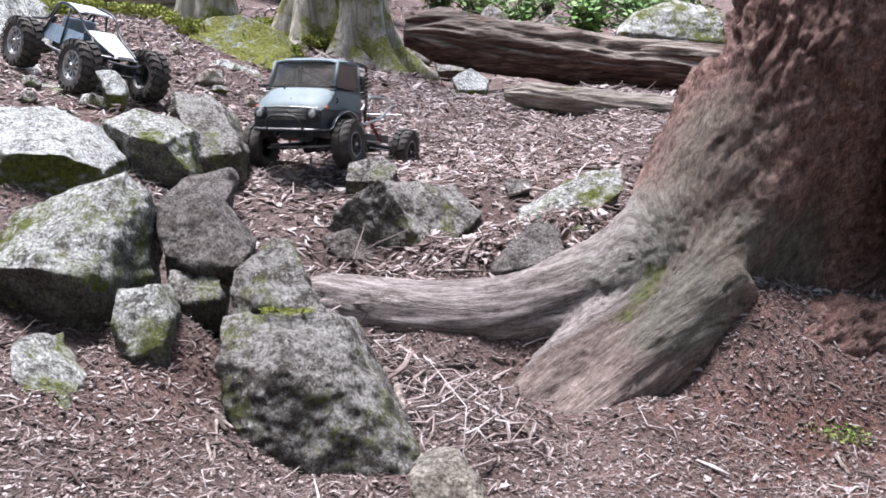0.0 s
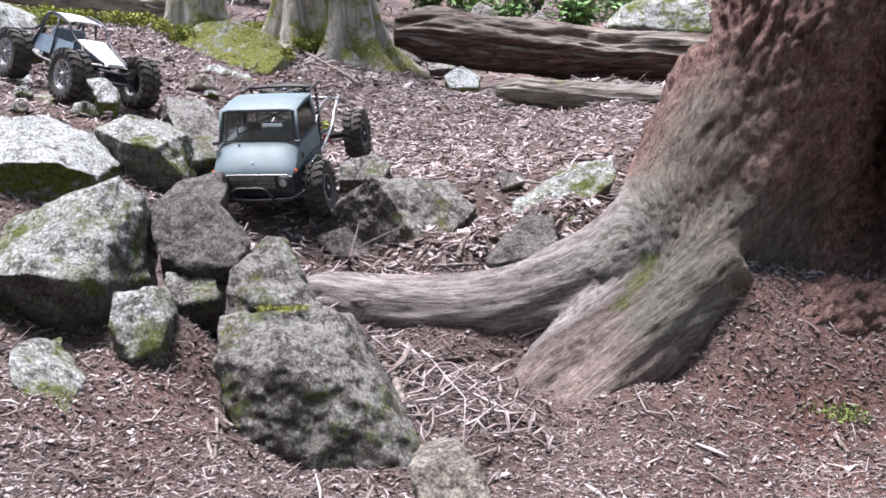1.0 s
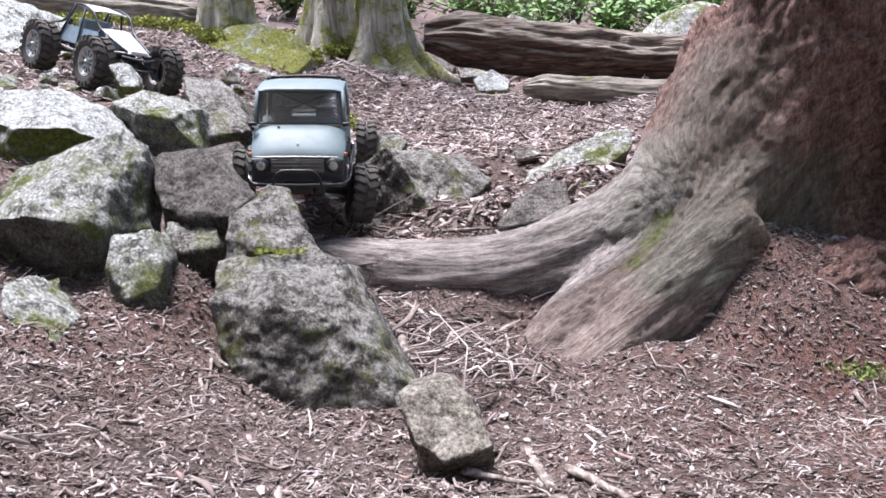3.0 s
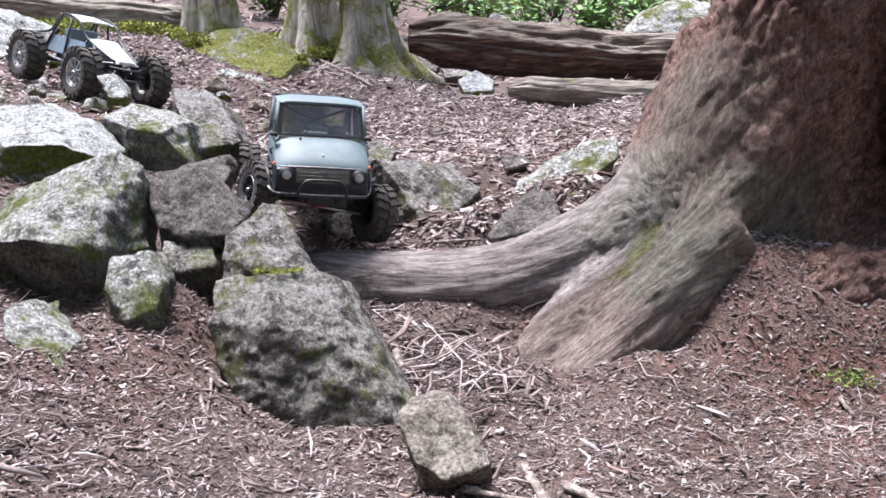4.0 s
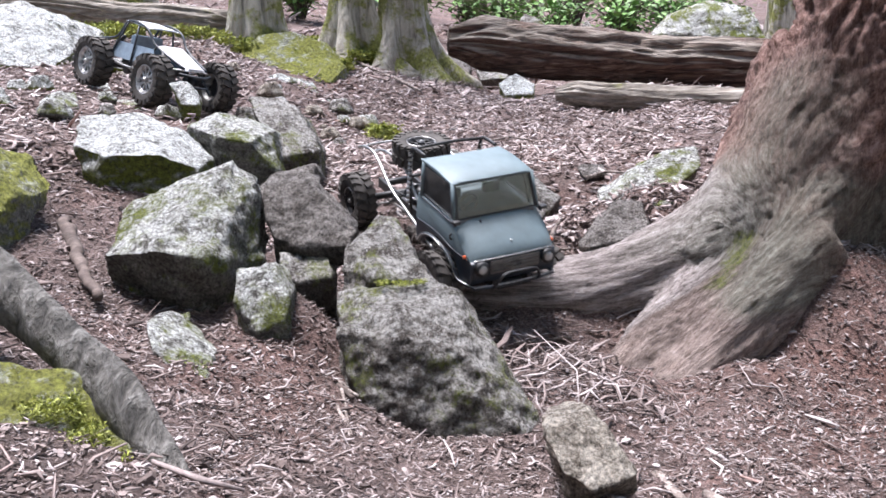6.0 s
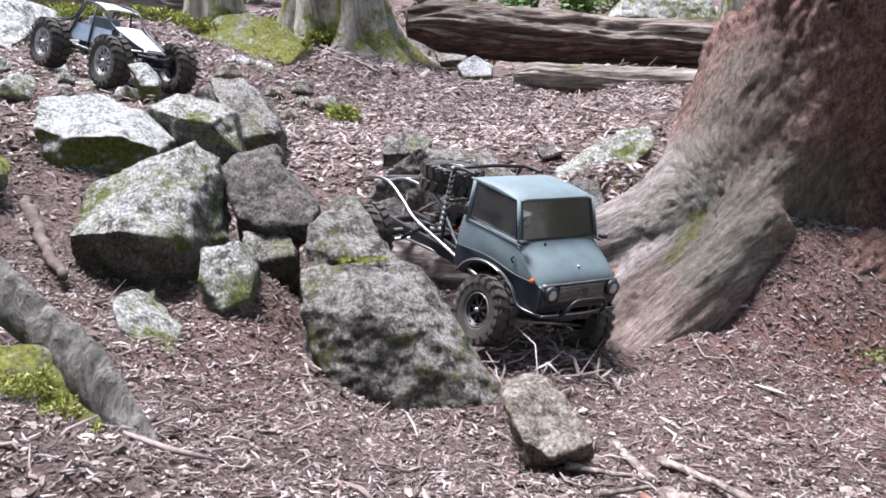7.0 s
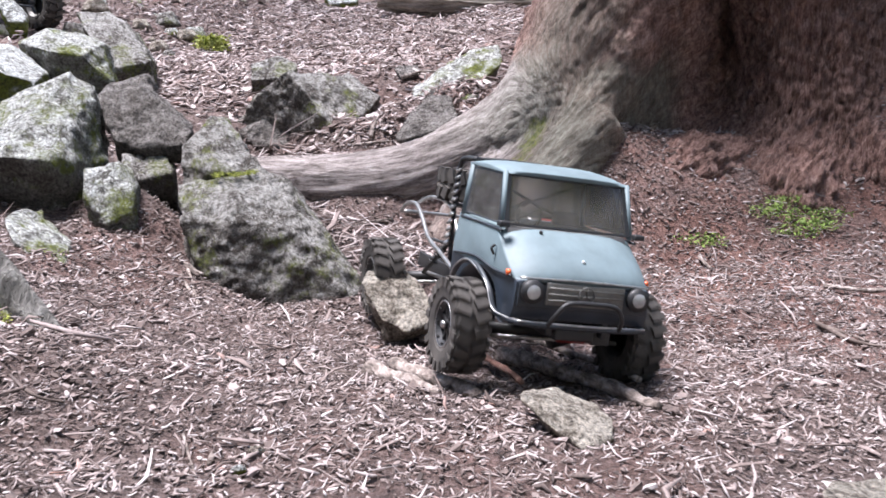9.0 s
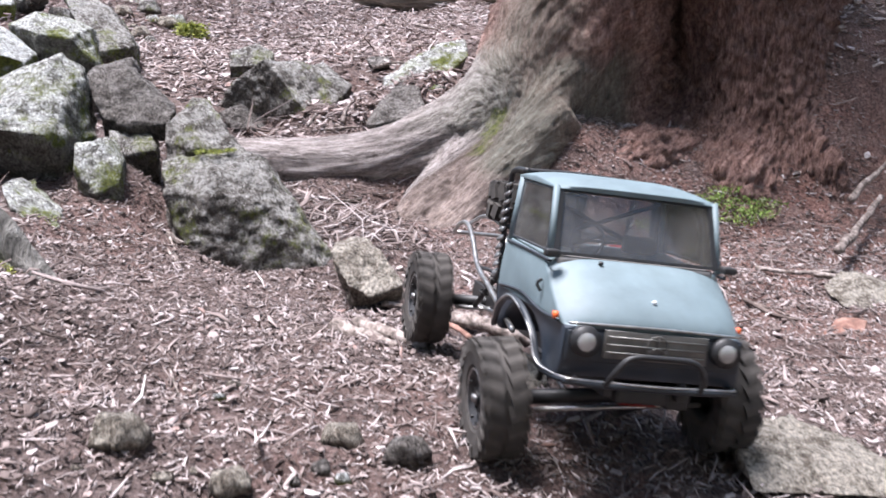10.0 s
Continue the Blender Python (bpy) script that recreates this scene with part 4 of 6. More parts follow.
def box(bm, x0, x1, y0, y1, z0, z1, bevel=0.0):
    made = bmesh.ops.create_cube(bm, size=1, matrix=Matrix.Translation(((x0 + x1) / 2, (y0 + y1) / 2, (z0 + z1) / 2)) @ Matrix.Diagonal((x1 - x0, y1 - y0, z1 - z0, 1)))
    if bevel:
        edges = {e for v in made["verts"] for e in v.link_edges}
        bmesh.ops.bevel(bm, geom=list(edges), offset=bevel, segments=2, affect="EDGES", profile=0.6)


def disc(bm, at, axis, radius, depth, segments=24, radius2=None):
    turn = Vector(axis).to_track_quat("Z", "Y").to_matrix().to_4x4()
    bmesh.ops.create_cone(bm, cap_ends=True, segments=segments, radius1=radius, radius2=radius if radius2 is None else radius2, depth=depth, matrix=Matrix.Translation(at) @ turn)


def tube(bm, points, radius, sides=8, n=0):
    p = np.asarray(points, float)
    path = spline(p, n) if n else p
    v, f = tube_data(path, np.full(len(path), radius), sides)
    vs = [bm.verts.new(q) for q in v]
    for face in f:
        bm.faces.new([vs[k] for k in face])


def tubes(name, runs, radius, material, parent, label="", n=16, sides=8):
    bm = bmesh.new()
    for run in runs:
        tube(bm, run, radius, sides, n if len(run) > 2 else 0)
    return part(name, bm, material, parent, label)


def lathe(bm, profile, segments=40, close=True):
    """Turns (radius, y) pairs round the y axis."""
    rings = []
    for k in range(segments):
        a = 2 * math.pi * k / segments
        rings.append([bm.verts.new((r * math.cos(a), y, r * math.sin(a))) for r, y in profile])
    n = len(profile)
    for k in range(segments):
        a, b = rings[k], rings[(k + 1) % segments]
        for j in range(n if close else n - 1):
            j2 = (j + 1) % n
            bm.faces.new((a[j], b[j], b[j2], a[j2]))


def tyre_mesh(radius, width, bore, lugs):
    """A knobbly off-road tyre about the y axis."""
    bm = bmesh.new()
    h, r = width / 2, radius
    lathe(bm, [(bore, -h * 0.72), (bore + 0.12 * r, -h * 0.92), (r * 0.80, -h), (r * 0.905, -h * 0.92), (r * 0.93, -h * 0.5), (r * 0.935, 0),
               (r * 0.93, h * 0.5), (r * 0.905, h * 0.92), (r * 0.80, h), (bore + 0.12 * r, h * 0.92), (bore, h * 0.72)], 48)
    for k in range(lugs):
        for side in (-1, 1):
            a = 2 * math.pi * (k + (0.5 if side > 0 else 0)) / lugs
            turn = Matrix.Rotation(-a, 4, "Y")
            m = turn @ Matrix.Translation((r * 0.955, side * h * 0.50, 0)) @ Matrix.Rotation(side * 0.35, 4, "X")
            bmesh.ops.create_cube(bm, size=1, matrix=m @ Matrix.Diagonal((r * 0.11, h * 0.78, r * 0.19, 1)))
            m = turn @ Matrix.Translation((r * 0.87, side * h * 0.98, r * 0.04))
            bmesh.ops.create_cube(bm, size=1, matrix=m @ Matrix.Diagonal((r * 0.20, h * 0.16, r * 0.15, 1)))
    me = bpy.data.meshes.new("tyre")
    bm.to_mesh(me)
    bm.free()
    return me


def rim_mesh(bore, width, spokes, side):
    """A wheel rim with spokes, its face on the given side of y."""
    bm = bmesh.new()
    h = width / 2
    lathe(bm, [(bore * 1.0, -h * 0.8), (bore * 1.06, -h * 0.86), (bore * 1.06, -h * 0.78), (bore * 0.9, -h * 0.6), (bore * 0.9, h * 0.6), (bore * 1.06, h * 0.78),
               (bore * 1.06, h * 0.86), (bore * 1.0, h * 0.8), (bore * 0.84, h * 0.6), (bore * 0.84, -h * 0.6)], 36)
    y = side * h * 0.55
    disc(bm, (0, y, 0), (0, 1, 0), bore * 0.26, h * 0.5, 16)
    for k in range(spokes):
        a = 2 * math.pi * k / spokes
        m = Matrix.Rotation(a, 4, "Y") @ Matrix.Translation((bore * 0.55, y, 0))
        bmesh.ops.create_cube(bm, size=1, matrix=m @ Matrix.Diagonal((bore * 0.72, h * 0.16, bore * 0.17, 1)))
        m = Matrix.Rotation(a + 0.3, 4, "Y") @ Matrix.Translation((bore * 0.93, side * h * 0.8, 0))
        bmesh.ops.create_cube(bm, size=1, matrix=m @ Matrix.Diagonal((bore * 0.08, h * 0.12, bore * 0.08, 1)))
    me = bpy.data.meshes.new("rim")
    bm.to_mesh(me)
    bm.free()
    me.polygons.foreach_set("use_smooth", [False] * len(me.polygons))
    return me


def wheel_on(parent, tyre, side, bore, width, spokes, rim_material, at, name="wheel"):
    bm = bmesh.new()
    disc(bm, (0, side * width * 0.3, 0), (0, 1, 0), bore * 0.16, width * 0.35, 6)
    hub = part(name, bm, STEEL, parent)
    t = link("tyre", tyre, None, hub)
    if not tyre.materials:
        tyre.materials.append(RUBBER)
    link("rim", rim_mesh(bore, width, spokes, side), rim_material, hub)
    b = bmesh.new()
    lathe(b, [(bore * 1.09 + bore * 0.045 * math.cos(q), side * width * 0.41 + bore * 0.045 * math.sin(q)) for q in np.linspace(0, 2 * math.pi, 8, endpoint=False)], 36)
    part("bead_ring", b, STEEL, hub, "bare metal bead ring")
    b = bmesh.new()
    disc(b, (0, side * width * 0.1, 0), (0, 1, 0), bore * 0.85, width * 0.1, 24)
    part("brake_disc", b, BLACK, hub)
    hub.matrix_basis = pose(*at)
    return hub


# ---- the blue-grey crawler truck ----
def shell(profile, hw, columns=11, crown=0.0):
    """A closed body: an (x, z) outline carried across, half as wide as hw(x, z), its top crowned."""
    bm = bmesh.new()
    rows = []
    ts = np.linspace(-1, 1, columns)
    for x, z, c in profile:
        w = hw(x, z)
        rows.append([bm.verts.new((x - (0.012 * abs(t) ** 4 if c else 0.0), t * w, z - crown * c * abs(t) ** 4)) for t in ts])
    n = len(rows)
    for k in range(n):
        a, b = rows[k], rows[(k + 1) % n]
        for j in range(columns - 1):
            bm.faces.new((a[j], b[j], b[j + 1], a[j + 1]))
    bm.faces.new([r[0] for r in rows][::-1])
    bm.faces.new([r[-1] for r in rows])
    bmesh.ops.recalc_face_normals(bm, faces=bm.faces)
    sharp = [e for e in bm.edges if len(e.link_faces) == 2 and e.calc_face_angle(0) > 0.5]
    bmesh.ops.bevel(bm, geom=sharp, offset=0.0028, segments=2, affect="EDGES", profile=0.6, clamp_overlap=True)
    return bm


def pane(name, corners, material, parent, thick=0.0012):
    """A flat pane through four corners, thickened inwards."""
    c = [Vector(q) for q in corners]
    n = (c[1] - c[0]).cross(c[3] - c[0]).normalized() * thick
    bm = bmesh.new()
    a = [bm.verts.new(q) for q in c]
    b = [bm.verts.new(q - n) for q in c]
    bm.faces.new(a)
    bm.faces.new(b[::-1])
    for k in range(4):
        bm.faces.new((a[k], b[k], b[(k + 1) % 4], a[(k + 1) % 4]))
    bmesh.ops.recalc_face_normals(bm, faces=bm.faces)
    ob = part(name, bm, material, parent, smooth_shade=False)
    ob.visible_shadow = material is not GLASS
    return ob


def gasket(name, corners, width, material, parent, lift=0.0015):
    """A frame round a pane, mitred bars along its four sides."""
    c = [Vector(q) for q in corners]
    n = (c[1] - c[0]).cross(c[3] - c[0]).normalized()
    bm = bmesh.new()
    mid = sum(c, Vector()) / 4
    outer = [q + (q - mid).normalized() * width * 0.35 for q in c]
    inner = [q - (q - mid).normalized() * width for q in c]
    for k in range(4):
        j = (k + 1) % 4
        lo = [outer[k] - n * lift, outer[j] - n * lift, inner[j] - n * lift, inner[k] - n * lift]
        hi = [q + n * lift * 2 for q in lo]
        a, b = [bm.verts.new(q) for q in lo], [bm.verts.new(q) for q in hi]
        bm.faces.new(b)
        bm.faces.new(a[::-1])
        for i in range(4):
            bm.faces.new((a[i], a[(i + 1) % 4], b[(i + 1) % 4], b[i]))
    bmesh.ops.recalc_face_normals(bm, faces=bm.faces)
    return part(name, bm, material, parent, smooth_shade=False)


WHEELS = {}
FRONT_X, REAR_X, TRACK, FRONT_Z, REAR_Z, TYRE = -0.088, -0.459, 0.118, -0.066, -0.046, 0.059


def build_truck():
    t = tagged(new("toy_truck"), "blue-grey radio-controlled crawler truck with knobbly tyres", "toy truck")
    # lower body with bonnet and wheel arches
    arch = [(-0.113 + 0.074 * math.cos(a), -0.032 + 0.042 * math.sin(a), 0) for a in np.linspace(math.pi, 0, 13)]
    prof = [(-0.036, -0.034, 0), (0.000, -0.034, 0), (0.004, -0.020, 0), (0.004, 0.010, 0), (0.008, 0.016, 0.4), (0.004, 0.024, 0.7), (-0.006, 0.034, 1),
            (-0.022, 0.046, 1), (-0.042, 0.057, 0.8), (-0.062, 0.066, 0.4), (-0.215, 0.066, 0), (-0.220, 0.030, 0), (-0.222, -0.022, 0), (-0.200, -0.032, 0)] + arch[0:-1]
    bm = shell(prof, lambda x, z: 0.091 - 0.05 * max(0, z - 0.03) - 0.25 * max(0, x + 0.012), 13, 0.012)
    bmesh.ops.bisect_plane(bm, geom=bm.verts[:] + bm.edges[:] + bm.faces[:], plane_co=(0, 0, 0.0115), plane_no=(0, 0, 1))
    body = part("body", bm, PAINT, t)
    body.data.materials.append(NAVY)
    for p in body.data.polygons:
        p.material_index = 1 if p.center.z < 0.0115 else 0
    body.data.set_sharp_from_angle(angle=radians(40))
    # roof
    prof = [(-0.084, 0.128, 0), (-0.080, 0.133, 0.3), (-0.100, 0.140, 1), (-0.140, 0.143, 1), (-0.185, 0.142, 1), (-0.207, 0.136, 0.5), (-0.207, 0.130, 0)]
    part("roof", shell(prof, lambda x, z: 0.0845, 13, 0.007), PAINT, t)
    # pillars
    for s, nm in ((-1, "pillar"), (1, "pillar")):
        tubes(nm, [[(-0.065, s * 0.0865, 0.064), (-0.087, s * 0.0825, 0.131)]], 0.0034, PAINT, t)
        tubes(nm, [[(-0.203, s * 0.0865, 0.064), (-0.203, s * 0.0815, 0.131)]], 0.0052, PAINT, t)
    wind = [(-0.0645, -0.084, 0.068), (-0.0645, 0.084, 0.068), (-0.0870, 0.080, 0.128), (-0.0870, -0.080, 0.128)]
    w = pane("windscreen", wind, GLASS, t)
    gasket("gasket", wind, 0.005, BLACK, w)
    for s in (-1, 1):
        quad = [(-0.074, s * 0.0865, 0.068), (-0.198, s * 0.0868, 0.068), (-0.198, s * 0.0818, 0.128), (-0.092, s * 0.0818, 0.128)]
        quad = quad if s < 0 else quad[::-1]
        g = pane("side_window", quad, GLASS, t)
        gasket("gasket", quad, 0.003, DARK_TRIM, g)
    back = [(-0.205, 0.075, 0.070), (-0.205, -0.075, 0.070), (-0.205, -0.072, 0.128), (-0.205, 0.072, 0.128)]
    gasket("gasket", back, 0.006, DARK_TRIM, pane("rear_window", back, GLASS, t))
    # nose
    bm = bmesh.new()
    box(bm, 0.004, 0.0075, -0.084, 0.084, -0.019, 0.0085, 0.001)
    part("nose_panel", bm, DARK_TRIM, t, "dark recessed nose panel")
    bm = bmesh.new()
    box(bm, 0.0075, 0.010, -0.050, 0.050, -0.014, 0.012, 0.0008)
    grille = part("grille", bm, GRILLE, t, "dull metal grille panel")
    for z in (-0.008, -0.001, 0.006):
        bm = bmesh.new()
        box(bm, 0.010, 0.0118, -0.047, 0.047, z - 0.0009, z + 0.0009)
        part("slat", bm, GRILLE, grille)
    bm = bmesh.new()
    lathe(bm, [(0.0095, -0.0008), (0.0108, -0.0008), (0.0108, 0.0008), (0.0095, 0.0008)], 24)
    for a in (90, 210, 330):
        m = Matrix.Rotation(radians(-a), 4, "Y") @ Matrix.Translation((0.005, 0, 0))
        bmesh.ops.create_cube(bm, size=1, matrix=m @ Matrix.Diagonal((0.010, 0.0014, 0.0012, 1)))
    emblem = part("emblem", bm, GRILLE, grille)
    emblem.matrix_basis = pose(0.0125, 0, 0.0, 0, 0, 90)
    for s in (-1, 1):
        bm = bmesh.new()
        disc(bm, (0.010, s * 0.068, 0), (1, 0, 0), 0.0145, 0.009, 28, 0.0135)
        lamp = part("headlight", bm, BLACK, t, "round headlight in a black bezel")
        bm = bmesh.new()
        bmesh.ops.create_uvsphere(bm, u_segments=24, v_segments=12, radius=0.0098, matrix=Matrix.Translation((0.0125, s * 0.068, 0)) @ Matrix.Diagonal((0.42, 1, 1, 1)))
        part("lens", bm, LENS, lamp)
        bm = bmesh.new()
        disc(bm, (-0.016, s * 0.0905, 0.017), (0, 1, 0), 0.0038, 0.004, 14)
        part("marker_light", bm, ORANGE, t, "small orange marker light")
        # door line, handle, mirror stub
        tubes("belt_trim", [[(-0.055, s * 0.0892, 0.061), (-0.130, s * 0.0893, 0.062), (-0.207, s * 0.0893, 0.0615)]], 0.0016, DARK_TRIM, t)
        tubes("side_trim", [[(-0.008, s * 0.0892, 0.014), (-0.06, s * 0.0915, 0.013), (-0.130, s * 0.0918, 0.019), (-0.209, s * 0.0915, 0.013)]], 0.0017, DARK_TRIM, t)
        tubes("door_handle", [[(-0.066, s * 0.0915, 0.042), (-0.068, s * 0.095, 0.037), (-0.066, s * 0.0915, 0.030)]], 0.0017, BLACK, t, n=8)
        bm = bmesh.new()
        box(bm, -0.058, -0.046, s * 0.090 - 0.007, s * 0.090 + 0.007, 0.066, 0.073, 0.002)
        part("mirror_stub", bm, BLACK, t)
        # fender flare of bent tube and wheel arch liner
        tubes("fender_flare", [[(-0.205, s * 0.094, -0.030), (-0.182, s * 0.098, -0.010), (-0.150, s * 0.101, 0.008), (-0.115, s * 0.102, 0.013), (-0.080, s * 0.101, 0.008),
                                (-0.049, s * 0.098, -0.010), (-0.034, s * 0.095, -0.032), (-0.016, s * 0.089, -0.037), (0.006, s * 0.082, -0.037)]], 0.0034, DARK_TRIM, t, "bent tube fender", 40)
        tubes("fender_edge", [[(-0.202, s * 0.0975, -0.028), (-0.170, s * 0.1023, -0.001), (-0.115, s * 0.1053, 0.015), (-0.058, s * 0.1013, -0.002), (-0.034, s * 0.0983, -0.029), (-0.012, s * 0.0905, -0.0345), (0.009, s * 0.082, -0.0345)]], 0.0012, STEEL, t, "bare metal edge", 40)
    tubes("bumper", [[(0.008, -0.084, -0.037), (0.013, -0.05, -0.038), (0.014, 0.0, -0.038), (0.013, 0.05, -0.038), (0.008, 0.084, -0.037)]], 0.0035, DARK_TRIM, t, n=24)
    tubes("bumper_edge", [[(0.011, -0.083, -0.0345), (0.0165, 0.0, -0.0352), (0.011, 0.083, -0.0345)]], 0.0012, STEEL, t, n=24)
    tubes("crease_trim", [[(0.004, -0.083, 0.0145), (0.0095, 0.0, 0.0165), (0.004, 0.083, 0.0145)]], 0.0014, STEEL, t, n=20)
    tubes("bull_bar", [[(0.016, -0.046, -0.037), (0.027, -0.042, -0.022), (0.030, -0.030, -0.008), (0.031, 0.0, -0.006), (0.030, 0.030, -0.008), (0.027, 0.042, -0.022), (0.016, 0.046, -0.037)]], 0.0028, BLACK, t, n=40)
    bm = bmesh.new()
    bmesh.ops.create_uvsphere(bm, u_segments=12, v_segments=8, radius=0.0022, matrix=Matrix.Translation((-0.009, 0, 0.0375)))
    part("badge", bm, WHITE_PAINT, t, "tiny white bonnet badge")
    bm = bmesh.new()
    disc(bm, (-0.053, -0.040, 0.0635), (0.4, 0, 1), 0.0022, 0.003, 10)
    part("washer_nozzle", bm, BLACK, t)
    # cab interior
    bm = bmesh.new()
    box(bm, -0.205, -0.060, -0.082, 0.082, 0.040, 0.046)
    box(bm, -0.092, -0.062, -0.080, 0.080, 0.046, 0.066, 0.004)
    part("dashboard", bm, INSIDE, t)
    for s in (-1, 1):
        bm = bmesh.new()
        box(bm, -0.172, -0.160, s * 0.042 - 0.018, s * 0.042 + 0.018, 0.045, 0.084, 0.005)
        box(bm, -0.172, -0.115, s * 0.042 - 0.022, s * 0.042 + 0.022, 0.045, 0.058, 0.005)
        part("seat", bm, BLACK, t)
        tubes("cage_bar", [[(-0.192, s * 0.074, 0.046), (-0.190, s * 0.072, 0.120), (-0.150, s * 0.070, 0.126), (-0.100, s * 0.072, 0.120), (-0.078, s * 0.076, 0.070)]], 0.003, BLACK, t, n=30)
    tubes("cage_cross_bar", [[(-0.190, -0.072, 0.120), (-0.190, 0.072, 0.062)], [(-0.190, 0.072, 0.120), (-0.190, -0.072, 0.062)]], 0.0025, BLACK, t)
    bm = bmesh.new()
    lathe(bm, [(0.017 + 0.0018 * math.cos(a), 0.0018 * math.sin(a)) for a in np.linspace(0, 2 * math.pi, 8, endpoint=False)], 28)
    box(bm, -0.016, 0.016, -0.001, 0.001, -0.0015, 0.0015)
    wheel = part("steering_wheel", bm, BLACK, t)
    wheel.matrix_basis = pose(-0.100, -0.040, 0.080, 0, -25, 90)
    # chassis
    for s in (-1, 1):
        bm = bmesh.new()
        box(bm, -0.530, 0.000, s * 0.036 - 0.004, s * 0.036 + 0.004, -0.052, -0.030, 0.0015)
        part("chassis_rail", bm, BLACK, t)
        tubes("frame_tube", [[(-0.150, s * 0.088, -0.026), (-0.205, s * 0.085, -0.018), (-0.290, s * 0.081, -0.004), (-0.370, s * 0.078, 0.010), (-0.430, s * 0.073, 0.034),
                              (-0.480, s * 0.070, 0.050), (-0.530, s * 0.069, 0.047), (-0.575, s * 0.066, 0.030)]], 0.0032, STEEL, t, "bare steel frame tube", 40)
        tubes("frame_tube", [[(-0.225, s * 0.064, -0.020), (-0.262, s * 0.062, 0.004), (-0.300, s * 0.061, 0.036), (-0.346, s * 0.060, 0.064), (-0.436, s * 0.060, 0.067), (-0.485, s * 0.066, 0.052)]], 0.003, STEEL, t, "bare steel frame tube", 30)
        tubes("frame_strut", [[(-0.37, s * 0.078, 0.010), (-0.30, s * 0.061, 0.010)]], 0.0024, BLACK, t)
        tubes("roll_hoop_leg", [[(-0.214, s * 0.076, 0.138), (-0.262, s * 0.076, 0.136), (-0.276, s * 0.076, 0.122), (-0.285, s * 0.074, 0.062), (-0.292, s * 0.068, -0.018)]], 0.0034, BLACK, t, n=24)
        bm = bmesh.new()
        for k in range(11):
            q = Vector((-0.277 - 0.0014 * k, s * 0.0765, 0.120 - 0.0105 * k))
            bmesh.ops.create_cube(bm, size=1, matrix=Matrix.Translation(q) @ Matrix.Rotation(0.9, 4, "X") @ Matrix.Rotation(0.5, 4, "Z") @ Matrix.Diagonal((0.009, 0.009, 0.003, 1)))
        part("wrapped_strap", bm, STEEL, t, "pale strap wound round the hoop")
        # shocks
        for x0, x1, z0, z1, m in ((-0.300, -0.430, 0.040, -0.050, RED if s > 0 else BLACK), (-0.110, -0.128, 0.020, -0.070, BLACK)):
            bm = bmesh.new()
            a, b = Vector((x0, s * 0.052, z0)), Vector((x1, s * 0.060, z1))
            tube(bm, [a, b], 0.0035, 8)
            turns = [a + (b - a) * u + 0.0075 * (Vector((math.cos(u * 50), 0, 0)) + Vector((0, math.sin(u * 50), 0))) for u in np.linspace(0.12, 0.8, 80)]
            tube(bm, turns, 0.0013, 5)
            part("shock_absorber", bm, m, t, "red coil shock" if m is RED else "black coil shock")
    bm = bmesh.new()
    box(bm, -0.268, -0.212, 0.048, 0.066, -0.012, 0.066, 0.003)
    part("fuel_can", bm, RED, t, "upright red canister behind the cab")
    for x, y, z in ((-0.575, 0.066, 0.030), (-0.346, 0.060, 0.064), (-0.436, 0.060, 0.067)):
        tubes("cross_tube", [[(x, -y, z), (x - 0.006, 0, z), (x, y, z)]], 0.003, STEEL, t, n=12)
    tubes("roll_hoop_bar", [[(-0.262, -0.076, 0.136), (-0.262, 0, 0.139), (-0.262, 0.076, 0.136)], [(-0.284, -0.074, 0.07), (-0.284, 0, 0.07), (-0.284, 0.074, 0.07)]], 0.0032, BLACK, t, n=10)
    for x in (-0.52, -0.40, -0.25, -0.06):
        bm = bmesh.new()
        box(bm, x - 0.006, x + 0.006, -0.036, 0.036, -0.048, -0.036)
        part("cross_member", bm, BLACK, t)
    bm = bmesh.new()
    box(bm, -0.270, -0.185, -0.030, 0.030, -0.062, -0.020, 0.004)
    part("gearbox", bm, BLACK, t)
    bm = bmesh.new()
    box(bm, -0.034, -0.004, -0.026, 0.026, -0.058, -0.042, 0.003)
    winch = part("winch", bm, BLACK, t)
    bm = bmesh.new()
    disc(bm, (-0.016, 0.0, -0.052), (0, 1, 0), 0.010, 0.034, 18)
    part("drum", bm, RED, winch, "red winch drum")
    bm = bmesh.new()
    box(bm, -0.032, -0.010, 0.026, 0.050, -0.062, -0.042, 0.002)
    part("servo", bm, BLACK, t)
    # spare wheel lying behind the cab
    tyre = tyre_mesh(TYRE, 0.044, 0.026, 20)
    spare = wheel_on(t, tyre, 1, 0.026, 0.044, 8, BLACK, (-0.350, -0.020, 0.094, 90, 0, 0), "spare_wheel")
    # axles and wheels
    for key, x, z in (("front", FRONT_X, FRONT_Z), ("rear", REAR_X, REAR_Z)):
        bm = bmesh.new()
        disc(bm, (0, 0, 0), (0, 1, 0), 0.0075, 0.180, 14)
        disc(bm, (0.004, 0.020, 0), (0, 1, 0), 0.021, 0.026, 18, 0.014)
        disc(bm, (0.020 if key == "rear" else -0.020, 0.020, 0.004), (1, 0, 0), 0.010, 0.035, 12)
        axle = part("axle", bm, BLACK, t)
        axle.matrix_basis = pose(x, 0, z)
        tubes("tie_rod", [[(0.030, -0.085, -0.004), (0.030, 0.085, -0.004)]], 0.0026, STEEL, axle)
        WHEELS[key] = (axle, [])
